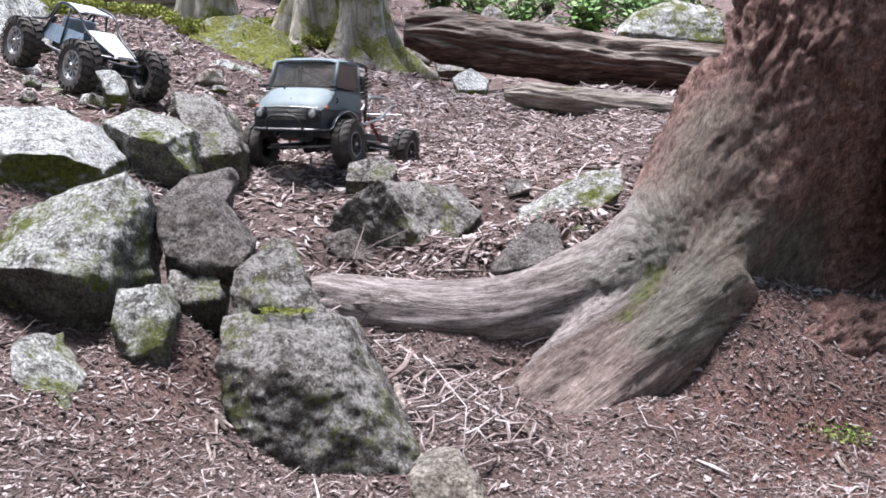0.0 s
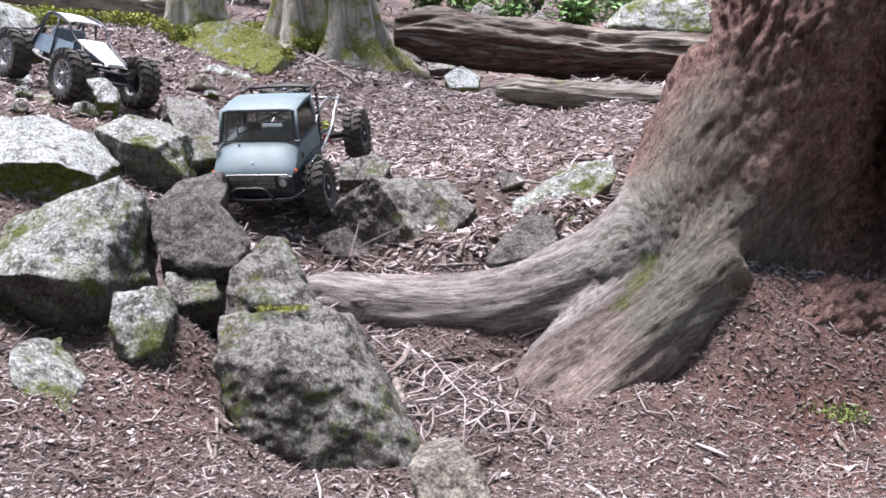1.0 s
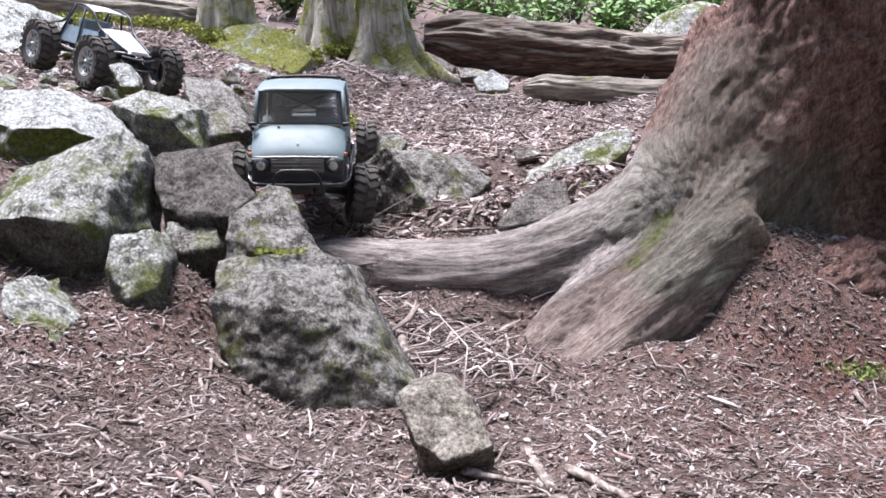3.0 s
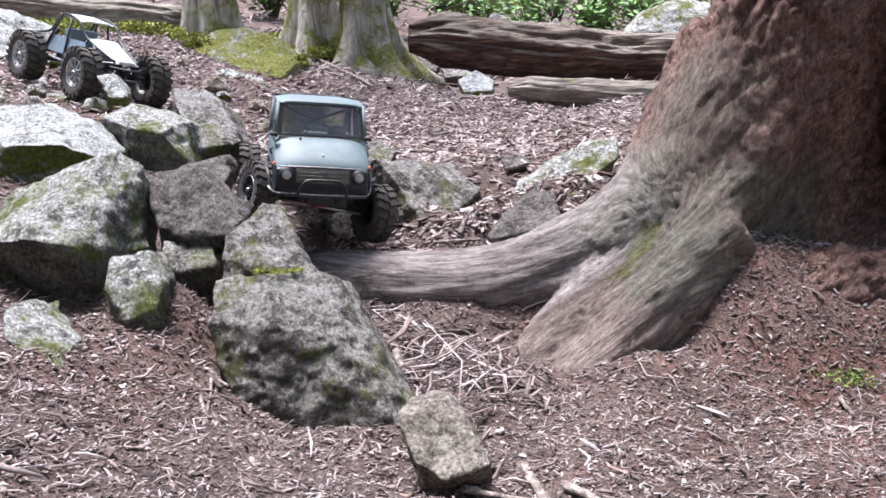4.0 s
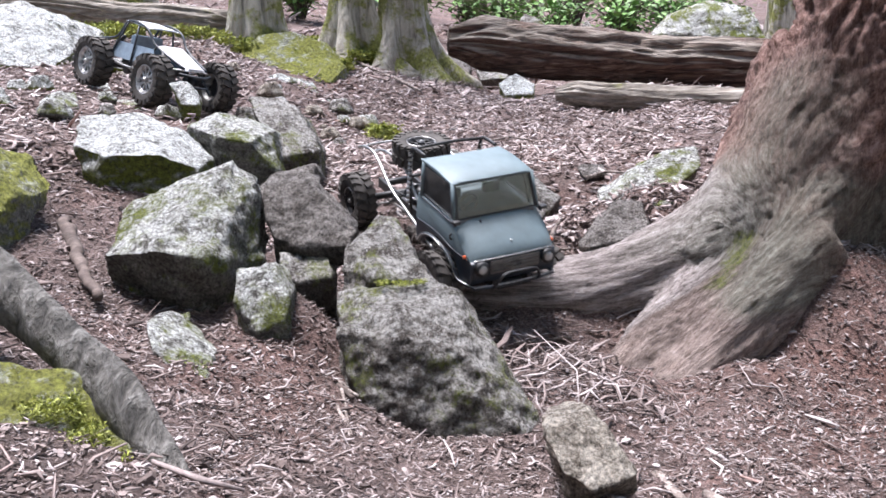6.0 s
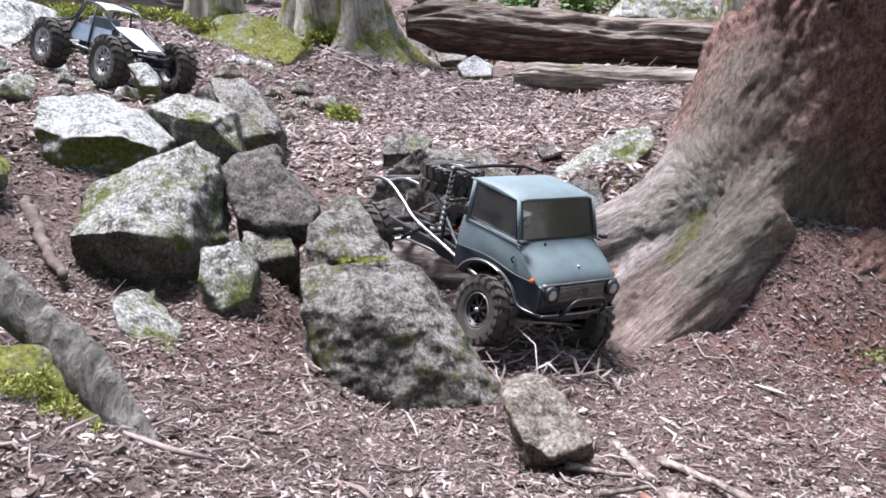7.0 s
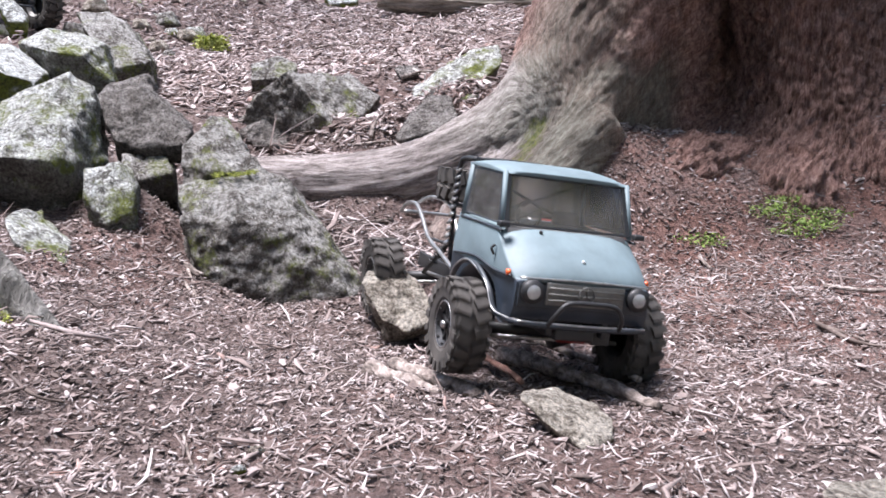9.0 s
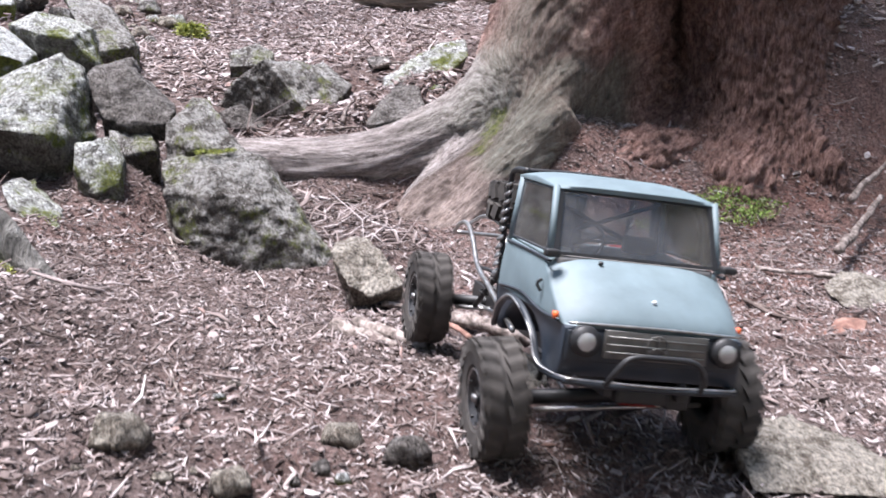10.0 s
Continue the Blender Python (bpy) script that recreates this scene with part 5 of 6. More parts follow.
        for s in (-1, 1):
            w = wheel_on(t, tyre, s, 0.026, 0.044, 8, BLACK, (x, s * TRACK, z))
            WHEELS[key][1].append((s, w))
    for s in (-1, 1):
        tubes("link_arm", [[(REAR_X, s * 0.050, REAR_Z - 0.006), (-0.27, s * 0.030, -0.048)]], 0.003, STEEL, t)
        tubes("link_arm", [[(FRONT_X, s * 0.045, FRONT_Z - 0.004), (-0.25, s * 0.030, -0.052)]], 0.003, STEEL, t)
    tubes("drive_shaft", [[(REAR_X + 0.03, 0.02, REAR_Z), (-0.26, 0.0, -0.048)], [(FRONT_X - 0.03, 0.02, FRONT_Z), (-0.20, 0.0, -0.050)]], 0.004, BLACK, t)
    return t


truck = build_truck()


# ---- the parked crawler buggy ----
def build_buggy():
    b = tagged(new("toy_buggy"), "white and blue radio-controlled rock buggy parked on stones", "toy buggy")
    tyre = tyre_mesh(0.070, 0.056, 0.036, 20)
    for x, lift in ((0.16, 0.0), (-0.16, 0.0)):
        for s in (-1, 1):
            wheel_on(b, tyre, s, 0.036, 0.056, 10, RIM_GREY, (x, s * 0.105, 0.0))
        bm = bmesh.new()
        disc(bm, (x, 0, 0), (0, 1, 0), 0.009, 0.16, 12)
        disc(bm, (x, 0.02, 0), (0, 1, 0), 0.025, 0.03, 16, 0.018)
        part("axle", bm, BLACK, b)
    for s in (-1, 1):
        tubes("cage_tube", [[(-0.23, s * 0.05, 0.065), (-0.13, s * 0.055, 0.085), (-0.075, s * 0.055, 0.135), (0.02, s * 0.055, 0.128), (0.075, s * 0.05, 0.085), (0.20, s * 0.035, 0.045)]], 0.0036, DARK_TRIM, b, n=40)
        tubes("cage_tube", [[(-0.23, s * 0.05, 0.065), (-0.14, s * 0.07, 0.020), (0.02, s * 0.07, 0.010), (0.12, s * 0.06, 0.030), (0.20, s * 0.035, 0.040)]], 0.0036, STEEL, b, "bare steel side tube", 40)
        tubes("cage_brace", [[(-0.075, s * 0.055, 0.135), (-0.14, s * 0.07, 0.02)], [(-0.02, s * 0.055, 0.131), (-0.02, s * 0.07, 0.012)], [(0.075, s * 0.05, 0.085), (0.02, s * 0.07, 0.01)]], 0.003, DARK_TRIM, b)
        pane("side_panel", [(-0.13, s * 0.068, 0.028), (0.09, s * 0.064, 0.028), (0.07, s * 0.056, 0.076), (-0.12, s * 0.060, 0.074)][::-s], BLUE_GREY, b, 0.002)
        bm = bmesh.new()
        tube(bm, [(-0.16, s * 0.06, 0.01), (-0.10, s * 0.05, 0.09)], 0.006, 10)
        part("shock_absorber", bm, BLACK, b)
        bm = bmesh.new()
        tube(bm, [(0.16, s * 0.06, 0.01), (0.10, s * 0.045, 0.075)], 0.006, 10)
        part("shock_absorber", bm, BLACK, b)
    bm = shell([(0.025, 0.128, 0), (0.025, 0.132, 1), (-0.075, 0.140, 1), (-0.075, 0.135, 0)], lambda x, z: 0.058, 7, 0.004)
    part("roof_panel", bm, WHITE_PAINT, b, "white roof panel")
    bm = shell([(0.205, 0.040, 0), (0.205, 0.048, 1), (0.075, 0.090, 1), (0.075, 0.080, 0)], lambda x, z: 0.036 + 0.10 * max(0, 0.2 - x) * 0.6, 7, 0.004)
    part("bonnet", bm, WHITE_PAINT, b, "white bonnet panel")
    bm = bmesh.new()
    box(bm, -0.10, 0.10, -0.05, 0.05, 0.012, 0.030, 0.004)
    part("floor_pan", bm, BLACK, b)
    bm = bmesh.new()
    box(bm, -0.075, -0.045, -0.045, 0.045, 0.03, 0.10, 0.008)
    part("seat", bm, BLUE_GREY, b)
    tubes("bumper", [[(0.20, -0.05, 0.03), (0.235, 0, 0.028), (0.20, 0.05, 0.03)], [(0.20, -0.05, 0.0), (0.235, 0, 0.0), (0.20, 0.05, 0.0)], [(0.18, -0.04, 0.02), (0.24, -0.03, -0.015)], [(0.18, 0.04, 0.02), (0.24, 0.03, -0.015)]], 0.0035, DARK_TRIM, b, n=14)
    b.matrix_basis = Matrix.Translation((-1.05, 2.97, 0.662)) @ Matrix.Rotation(radians(-42), 4, "Z") @ Matrix.Rotation(radians(10), 4, "Y") @ Matrix.Rotation(radians(-9), 4, "X")


build_buggy()


# ---- the mossy grey root in the foreground ----
def grey_root():
    ob = tagged(new("tree_root"), "thick smooth grey root arching over a mossy rock", "tree root")
    base = np.array((-0.5, 0.95, 0.3))
    path = spline([(-1.05, 1.30, 0.62), (-0.80, 1.14, 0.54), (-0.63, 1.045, 0.468), (-0.52, 0.99, 0.396), (-0.445, 0.93, 0.334), (-0.40, 0.88, 0.282), (-0.385, 0.86, 0.22)], 80)
    rad = np.interp(np.linspace(0, 1, 80), [0, 0.4, 0.75, 0.92, 1], [0.052, 0.029, 0.021, 0.017, 0.012])
    v, f = tube_data(path - base, rad, 32, 4.0, 0.22, 14.0)
    link("main_root", mesh_of("main_root", v, f), ROOT_GREY, ob)
    path = spline([(-0.70, 1.06, 0.47), (-0.66, 0.97, 0.40), (-0.62, 0.90, 0.30), (-0.60, 0.86, 0.2)], 40)
    v, f = tube_data(path - base, np.linspace(0.04, 0.022, 40), 24, 8.0, 0.16, 9.0)
    link("side_root", mesh_of("side_root", v, f), ROOT_GREY, ob)
    ob.location = base


ROOT_GREY = wood_material("grey_green_root_bark", [(0.34, (0.035, 0.033, 0.028)), (0.46, (0.12, 0.112, 0.10)), (0.56, (0.21, 0.20, 0.182)), (0.7, (0.38, 0.37, 0.345))], (1.6, 0.7, 0.9), 40, 0.03, 0.07)
grey_root()


# ---- sticks ----
def stick(points, radius, material, label=""):
    p = np.array(points, float)
    base = p[0].copy()
    n = 26 if radius > 0.007 else 14
    path = spline(p, n) if len(p) > 2 else p[0] + (p[1] - p[0]) * np.linspace(0, 1, n)[:, None]
    seed = float(p[0][0] * 31 + p[0][1] * 17)
    path = path + 0.5 * radius * np.stack([fbm(path * 25 + seed, 2), fbm(path * 25 + seed + 9, 2), 0.4 * fbm(path * 25 + seed + 5, 2)], 1)
    rad = radius * (1 - 0.35 * np.linspace(0, 1, n)) * (1 + 0.15 * fbm(path * 60 + seed, 2))
    v, f = tube_data(path - base, rad, 11, seed, 0.26, 45.0, 0.85)
    ob = link("stick" if radius < 0.009 else "branch", mesh_of("stick", v, f), material)
    ob.location = base
    tone = "damp dark brown" if material is STICK_DARK else ("reddish rotten" if material is RED_ROT else "pale dry")
    size = "thin" if radius < 0.004 else ("short" if radius < 0.009 else "thick broken")
    return tagged(ob, f"{size} {tone} stick lying on the litter", "stick", "sticks on the forest floor")


stick(((-0.011, 0.987, 0.194), (0.030, 0.925, 0.199), (0.073, 0.835, 0.208)), 0.0134, STICK)
stick(((0.136, 1.044, 0.174), (0.194, 0.945, 0.183), (0.248, 0.847, 0.192), (0.275, 0.774, 0.201)), 0.0121, STICK)
stick(((0.157, 1.175, 0.159), (0.224, 1.063, 0.165), (0.285, 0.885, 0.186)), 0.0063, STICK)
stick(((0.037, 1.161, 0.162), (0.091, 1.138, 0.159), (0.143, 1.131, 0.156)), 0.0054, STICK)
stick(((0.109, 1.254, 0.151), (0.123, 1.201, 0.153), (0.139, 1.104, 0.162)), 0.0082, STICK)
stick(((0.107, 1.013, 0.188), (0.123, 0.944, 0.196), (0.134, 0.868, 0.207)), 0.0055, RED_ROT)
stick(((0.058, 1.047, 0.175), (0.127, 1.084, 0.165)), 0.0043, STICK)
stick(((0.048, 0.972, 0.187), (0.107, 1.009, 0.176)), 0.0040, STICK)
stick(((-0.210, 0.807, 0.249), (-0.193, 0.829, 0.240), (-0.172, 0.848, 0.234)), 0.0029, STICK)
stick(((-0.321, 1.386, 0.239), (-0.302, 1.297, 0.231), (-0.286, 1.201, 0.230)), 0.0026, STICK)
stick(((-0.115, 0.975, 0.207), (-0.089, 0.965, 0.204), (-0.051, 0.962, 0.197)), 0.0060, STICK_DARK)
stick(((-0.261, 0.678, 0.288), (-0.245, 0.696, 0.280), (-0.227, 0.706, 0.271)), 0.0020, STICK_DARK)
stick(((-0.334, 0.772, 0.308), (-0.328, 0.751, 0.308), (-0.325, 0.735, 0.308)), 0.0033, STICK)
stick(((-0.390, 0.680, 0.342), (-0.367, 0.661, 0.335), (-0.346, 0.666, 0.325)), 0.0020, STICK_DARK)
stick(((-0.122, 0.965, 0.209), (-0.090, 0.951, 0.205), (-0.057, 0.965, 0.197)), 0.0057, STICK_DARK)
stick(((-0.044, 0.967, 0.201), (-0.004, 0.928, 0.200), (0.034, 0.862, 0.206)), 0.0148, STICK)
stick(((-0.209, 0.799, 0.251), (-0.189, 0.799, 0.246), (-0.169, 0.820, 0.239)), 0.0036, STICK)
stick(((-0.084, 0.765, 0.231), (-0.057, 0.748, 0.229), (-0.027, 0.730, 0.226)), 0.0028, STICK_DARK)
stick(((-0.210, 0.605, 0.275), (-0.209, 0.645, 0.271), (-0.208, 0.686, 0.266)), 0.0031, STICK)
stick(((0.706, 1.264, 0.082), (0.710, 1.152, 0.091), (0.750, 1.098, 0.097)), 0.0043, STICK_DARK)
stick(((-0.239, 0.657, 0.283), (-0.210, 0.535, 0.283), (-0.198, 0.466, 0.282)), 0.0013, STICK)
stick(((-0.096, 1.850, 0.200), (-0.074, 1.827, 0.186), (-0.052, 1.791, 0.172)), 0.0063, STICK)
stick(((-0.052, 1.791, 0.174), (-0.007, 1.821, 0.175), (0.045, 1.826, 0.176)), 0.0041, STICK)
stick(((-0.076, 1.783, 0.173), (-0.049, 1.737, 0.164), (-0.018, 1.691, 0.159)), 0.0061, STICK)
stick(((0.006, 1.703, 0.155), (0.035, 1.740, 0.152), (0.065, 1.765, 0.151)), 0.0049, STICK)
stick(((-0.152, 1.832, 0.199), (-0.111, 1.767, 0.179), (-0.081, 1.664, 0.172), (-0.070, 1.581, 0.170)), 0.0083, STICK)
stick(((-0.024, 1.879, 0.216), (0.003, 1.840, 0.185), (0.034, 1.817, 0.172)), 0.0032, STICK_DARK)
stick(((0.021, 1.995, 0.322), (0.028, 2.016, 0.342), (0.044, 2.037, 0.360)), 0.0055, STICK)
stick(((-0.023, 1.987, 0.309), (0.021, 1.985, 0.313), (0.061, 1.985, 0.312)), 0.0033, STICK)
stick(((0.255, 2.689, 0.423), (0.300, 2.634, 0.426), (0.364, 2.663, 0.421)), 0.0088, STICK_DARK)
stick(((-0.063, 2.016, 0.315), (-0.050, 2.023, 0.327), (-0.040, 2.031, 0.340)), 0.0044, STICK)
stick(((-0.426, 1.567, 0.282), (-0.409, 1.570, 0.275), (-0.386, 1.565, 0.266)), 0.0046, STICK)
stick(((-0.335, 1.393, 0.245), (-0.319, 1.379, 0.238), (-0.300, 1.358, 0.231)), 0.0049, STICK_DARK)
stick(((-0.327, 1.339, 0.241), (-0.303, 1.272, 0.233), (-0.283, 1.210, 0.228)), 0.0032, STICK)
stick(((0.647, 1.660, 0.087), (0.652, 1.638, 0.080), (0.652, 1.605, 0.078)), 0.0051, STICK)
stick(((-0.026, 1.617, 0.158), (-0.021, 1.560, 0.158), (-0.026, 1.511, 0.159)), 0.0056, STICK)
stick(((0.117, 2.275, 0.413), (0.169, 2.334, 0.417), (0.222, 2.278, 0.421)), 0.0050, STICK)
stick(((0.120, 3.296, 0.419), (0.204, 3.205, 0.422), (0.285, 3.261, 0.429)), 0.0053, STICK)
stick(((-0.090, 3.238, 0.412), (-0.022, 3.317, 0.413), (0.066, 3.171, 0.411)), 0.0053, STICK)
stick(((0.358, 3.390, 0.429), (0.433, 3.254, 0.419), (0.558, 3.386, 0.414)), 0.0055, STICK)
stick(((-0.861, 1.770, 0.434), (-0.766, 1.575, 0.409), (-0.667, 1.392, 0.379)), 0.0129, STICK_DARK)
stick(((-0.573, 1.180, 0.345), (-0.550, 1.160, 0.339), (-0.526, 1.140, 0.333)), 0.0037, STICK_DARK)
stick(((-0.756, 4.972, 0.671), (-0.514, 4.393, 0.599), (-0.348, 4.000, 0.543)), 0.0082, STICK)
stick(((-0.426, 1.604, 0.284), (-0.404, 1.612, 0.274), (-0.378, 1.611, 0.264)), 0.0047, STICK)
stick(((-0.330, 1.402, 0.244), (-0.312, 1.389, 0.235), (-0.294, 1.377, 0.228)), 0.0050, STICK)
stick(((0.705, 1.239, 0.084), (0.727, 1.167, 0.089), (0.751, 1.091, 0.097)), 0.0042, STICK_DARK)
stick(((0.473, 0.994, 0.128), (0.508, 1.017, 0.119), (0.547, 1.039, 0.111)), 0.0035, STICK)
stick(((0.894, 1.372, 0.083), (0.925, 1.347, 0.083), (0.972, 1.351, 0.084)), 0.0069, STICK)
stick(((-0.218, 0.801, 0.254), (-0.200, 0.817, 0.244), (-0.170, 0.828, 0.238)), 0.0042, STICK)
stick(((-0.209, 0.608, 0.275), (-0.207, 0.653, 0.269), (-0.205, 0.689, 0.265)), 0.0030, STICK)
stick(((0.948, 1.388, 0.119), (1.087, 1.555, 0.119), (1.211, 1.684, 0.140)), 0.0095, STICK)
stick(((1.117, 1.659, 0.147), (1.196, 1.710, 0.181), (1.252, 1.745, 0.209)), 0.0081, STICK)
stick(((0.802, 1.428, 0.083), (0.854, 1.387, 0.083), (0.940, 1.372, 0.084)), 0.0059, STICK)
stick(((0.519, 0.876, 0.139), (0.516, 0.812, 0.149), (0.573, 0.843, 0.135)), 0.0025, STICK)


# ---- litter of bark shreds, needles and chips ----
def litter_material(name, pale, gain=1.0):
    """Shreds from near black to bleached; a higher pale shifts more of them to the bleached end."""
    m, nt, b = material(name, 0.85)
    g = nt.nodes.new("ShaderNodeNewGeometry")
    power = nt.nodes.new("ShaderNodeMath")
    power.operation = "POWER"
    nt.links.new(g.outputs["Random Per Island"], power.inputs[0])
    power.inputs[1].default_value = pale
    c = ramp(nt, power.outputs[0], [(0.0, (0.05, 0.035, 0.031)), (0.25, (0.13, 0.095, 0.085)), (0.5, (0.23, 0.18, 0.166)), (0.75, (0.33, 0.272, 0.26)), (0.93, (0.43, 0.375, 0.365)), (0.97, (0.50, 0.455, 0.445)), (1.0, (0.24, 0.14, 0.115))])
    c = mix(nt, 0.7, c, ramp(nt, tex(nt, 170, 5, 0.7), [(0.35, grey(0.45 * gain)), (0.65, grey(1.25 * gain))]), "MULTIPLY")
    nt.links.new(c, b.inputs["Base Color"])
    return m


LITTER = litter_material("litter_shreds", 1.0)
# Near chips take a darker tone than the other litter.
LITTER_DARKER = litter_material("darker_bark_chips", 1.25)
# The upper slope's brighter light is put into this litter's paler colour.
LITTER_LIT = litter_material("lit_pale_litter", 0.6, 1.3)


def shreds(name, label, n, x0, x1, y0, y1, length, width, material, seed, lift=0.002, tilt=0.28, power=1.0):
    """Many small bent shreds strewn over the ground, as one joined object."""
    rng = np.random.default_rng(seed)
    x = rng.uniform(x0, x1, n)
    y = y0 + (y1 - y0) * rng.random(n) ** power
    keep = vnoise(np.stack([x * 7, y * 7, np.full(n, seed * 1.0)], 1)) + rng.uniform(-0.9, 0.9, n) > -0.55
    x, y = x[keep], y[keep]
    n = len(x)
    L = length * rng.lognormal(0, 0.45, n)
    W = width * rng.lognormal(0, 0.35, n)
    T = W * rng.uniform(0.2, 0.5, n)
    yaw, pitch = rng.uniform(0, 2 * np.pi, n), rng.normal(0, tilt, n)
    roll = rng.uniform(-0.6, 0.6, n)
    z = height(x, y) + relief(x, y) + lift * rng.random(n) + 0.25 * L * np.abs(np.sin(pitch))
    bend = rng.normal(0, 0.18, n) * L
    d = np.stack([np.cos(yaw) * np.cos(pitch), np.sin(yaw) * np.cos(pitch), np.sin(pitch)], 1)
    s = np.stack([-np.sin(yaw) * np.cos(roll), np.cos(yaw) * np.cos(roll), np.sin(roll)], 1)
    u = np.cross(d, s)
    c = np.stack([x, y, z], 1)
    rings = []
    for k, (along, fat) in enumerate(((-0.5, 0.55), (0.0, 1.0), (0.5, 0.4))):
        mid = c + d * (along * L)[:, None] + (s * bend[:, None] if k == 1 else 0)
        for a, b in ((-0.5, -0.5), (0.5, -0.5), (0.5, 0.5), (-0.5, 0.5)):
            rings.append(mid + s * (a * fat * W)[:, None] + u * (b * fat * T)[:, None])
    v = np.stack(rings, 1).reshape(-1, 3)
    quads = np.array([(0, 1, 5, 4), (1, 2, 6, 5), (2, 3, 7, 6), (3, 0, 4, 7), (4, 5, 9, 8), (5, 6, 10, 9), (6, 7, 11, 10), (7, 4, 8, 11), (3, 2, 1, 0), (8, 9, 10, 11)])
    faces = (np.arange(n)[:, None, None] * 12 + quads[None]).reshape(-1, 4)
    me = bpy.data.meshes.new(name)
    me.vertices.add(len(v))
    me.vertices.foreach_set("co", v.ravel())
    me.loops.add(len(faces) * 4)
    me.loops.foreach_set("vertex_index", faces.ravel().astype(np.int32))
    me.polygons.add(len(faces))
    me.polygons.foreach_set("loop_start", np.arange(0, len(faces) * 4, 4, dtype=np.int32))
    me.polygons.foreach_set("loop_total", np.full(len(faces), 4, dtype=np.int32))
    me.update(calc_edges=True)
    tagged(link(name, me, material), label, "litter", kind="stuff")


def chips(name, label, n, x0, x1, y0, y1, size, material, seed, lift=0.004):
    """Broken flat bits of bark and wood, five-cornered and tilted, as one joined object."""
    rng = np.random.default_rng(seed)
    x, y = rng.uniform(x0, x1, n), rng.uniform(y0, y1, n)
    keep = vnoise(np.stack([x * 5, y * 5, np.full(n, seed * 1.0)], 1)) + rng.uniform(-0.9, 0.9, n) > -0.35
    x, y = x[keep], y[keep]
    n = len(x)
    L = size * np.minimum(rng.lognormal(0, 0.45, n), 1.8)
    W = L * rng.uniform(0.25, 0.75, n)
    T = np.minimum(L * rng.uniform(0.08, 0.22, n), 0.005)
    yaw, tip, roll = rng.uniform(0, 2 * np.pi, n), rng.normal(0, 0.25, n), rng.normal(0, 0.3, n)
    d = np.stack([np.cos(yaw) * np.cos(tip), np.sin(yaw) * np.cos(tip), np.sin(tip)], 1)
    s = np.stack([-np.sin(yaw) * np.cos(roll), np.cos(yaw) * np.cos(roll), np.sin(roll)], 1)
    u = np.cross(d, s)
    c = np.stack([x, y, height(x, y) + relief(x, y) + lift * rng.random(n)], 1)
    rings = []
    for level in (-0.5, 0.5):
        for k in range(5):
            a = 2 * np.pi * k / 5 + rng.uniform(-0.45, 0.45, n)
            far = rng.uniform(0.6, 1.1, n) * 0.5
            rings.append(c + d * (np.cos(a) * far * L)[:, None] + s * (np.sin(a) * far * W)[:, None] + u * (level * T)[:, None])
    v = np.stack(rings, 1).reshape(-1, 3)
    flat = np.array([(9, 8, 7, 6, 5), (0, 1, 2, 3, 4)])
    side = np.array([(k, k + 5, (k + 1) % 5 + 5, (k + 1) % 5) for k in range(5)])
    base = (np.arange(n) * 10)[:, None, None]
    faces = (base + flat).reshape(-1, 5)[:, ::-1].tolist() + (base + side).reshape(-1, 4).tolist()
    tagged(link(name, mesh_of(name, v, faces, False), material), label, "litter", kind="stuff")


shreds("litter", "pale and brown bark shreds and needles", 44000, -0.95, 1.25, 0.25, 2.1, 0.012, 0.0026, LITTER, 1)
shreds("litter", "broken twigs and bark strips", 2600, -1.0, 1.4, 0.2, 2.6, 0.038, 0.0036, LITTER, 2, 0.006, 0.2)
shreds("litter", "fine needles and crumbs of bark", 42000, -0.8, 1.1, 0.2, 1.6, 0.0075, 0.0016, LITTER, 3)
shreds("litter", "bark shreds on the upper slope", 36000, -1.9, 1.9, 2.0, 4.8, 0.026, 0.0050, LITTER_LIT, 4, 0.006)
chips("litter", "crumbled bark chips and wood flakes", 30000, -0.95, 1.3, 0.25, 2.1, 0.0075, LITTER_DARKER, 15)
chips("litter", "broken flakes of bark", 2600, -1.0, 1.4, 0.25, 2.6, 0.014, LITTER_DARKER, 16)
chips("litter", "pale bark flakes on the upper slope", 26000, -1.9, 1.9, 1.95, 4.8, 0.022, LITTER_LIT, 17)
shreds("litter", "tangled twigs in the gully beside the root", 300, -0.16, 0.16, 1.45, 1.86, 0.060, 0.0044, LITTER, 18, 0.022, 0.25)
shreds("litter", "tangled twigs between the boulders", 240, -0.36, -0.10, 1.85, 2.15, 0.065, 0.0042, LITTER, 19, 0.02, 0.25)
shreds("litter", "coarse litter under the trees", 9000, -5.0, 5.0, 4.2, 9.0, 0.07, 0.012, LITTER_LIT, 6, 0.01)


# ---- moss tufts and low green plants ----
def leaf_material(name, dark, light):
    m, nt, b = material(name, 0.6)
    g = nt.nodes.new("ShaderNodeNewGeometry")
    nt.links.new(ramp(nt, g.outputs["Random Per Island"], [(0.0, dark), (1.0, light)]), b.inputs["Base Color"])
    return m


MOSS_LEAF = leaf_material("moss_fronds", (0.08, 0.10, 0.015), (0.42, 0.45, 0.09))
SEEDLING = leaf_material("seedling_leaves", (0.07, 0.11, 0.02), (0.30, 0.42, 0.10))
FERN_LEAF = leaf_material("green_leaves", (0.06, 0.13, 0.03), (0.20, 0.38, 0.09))


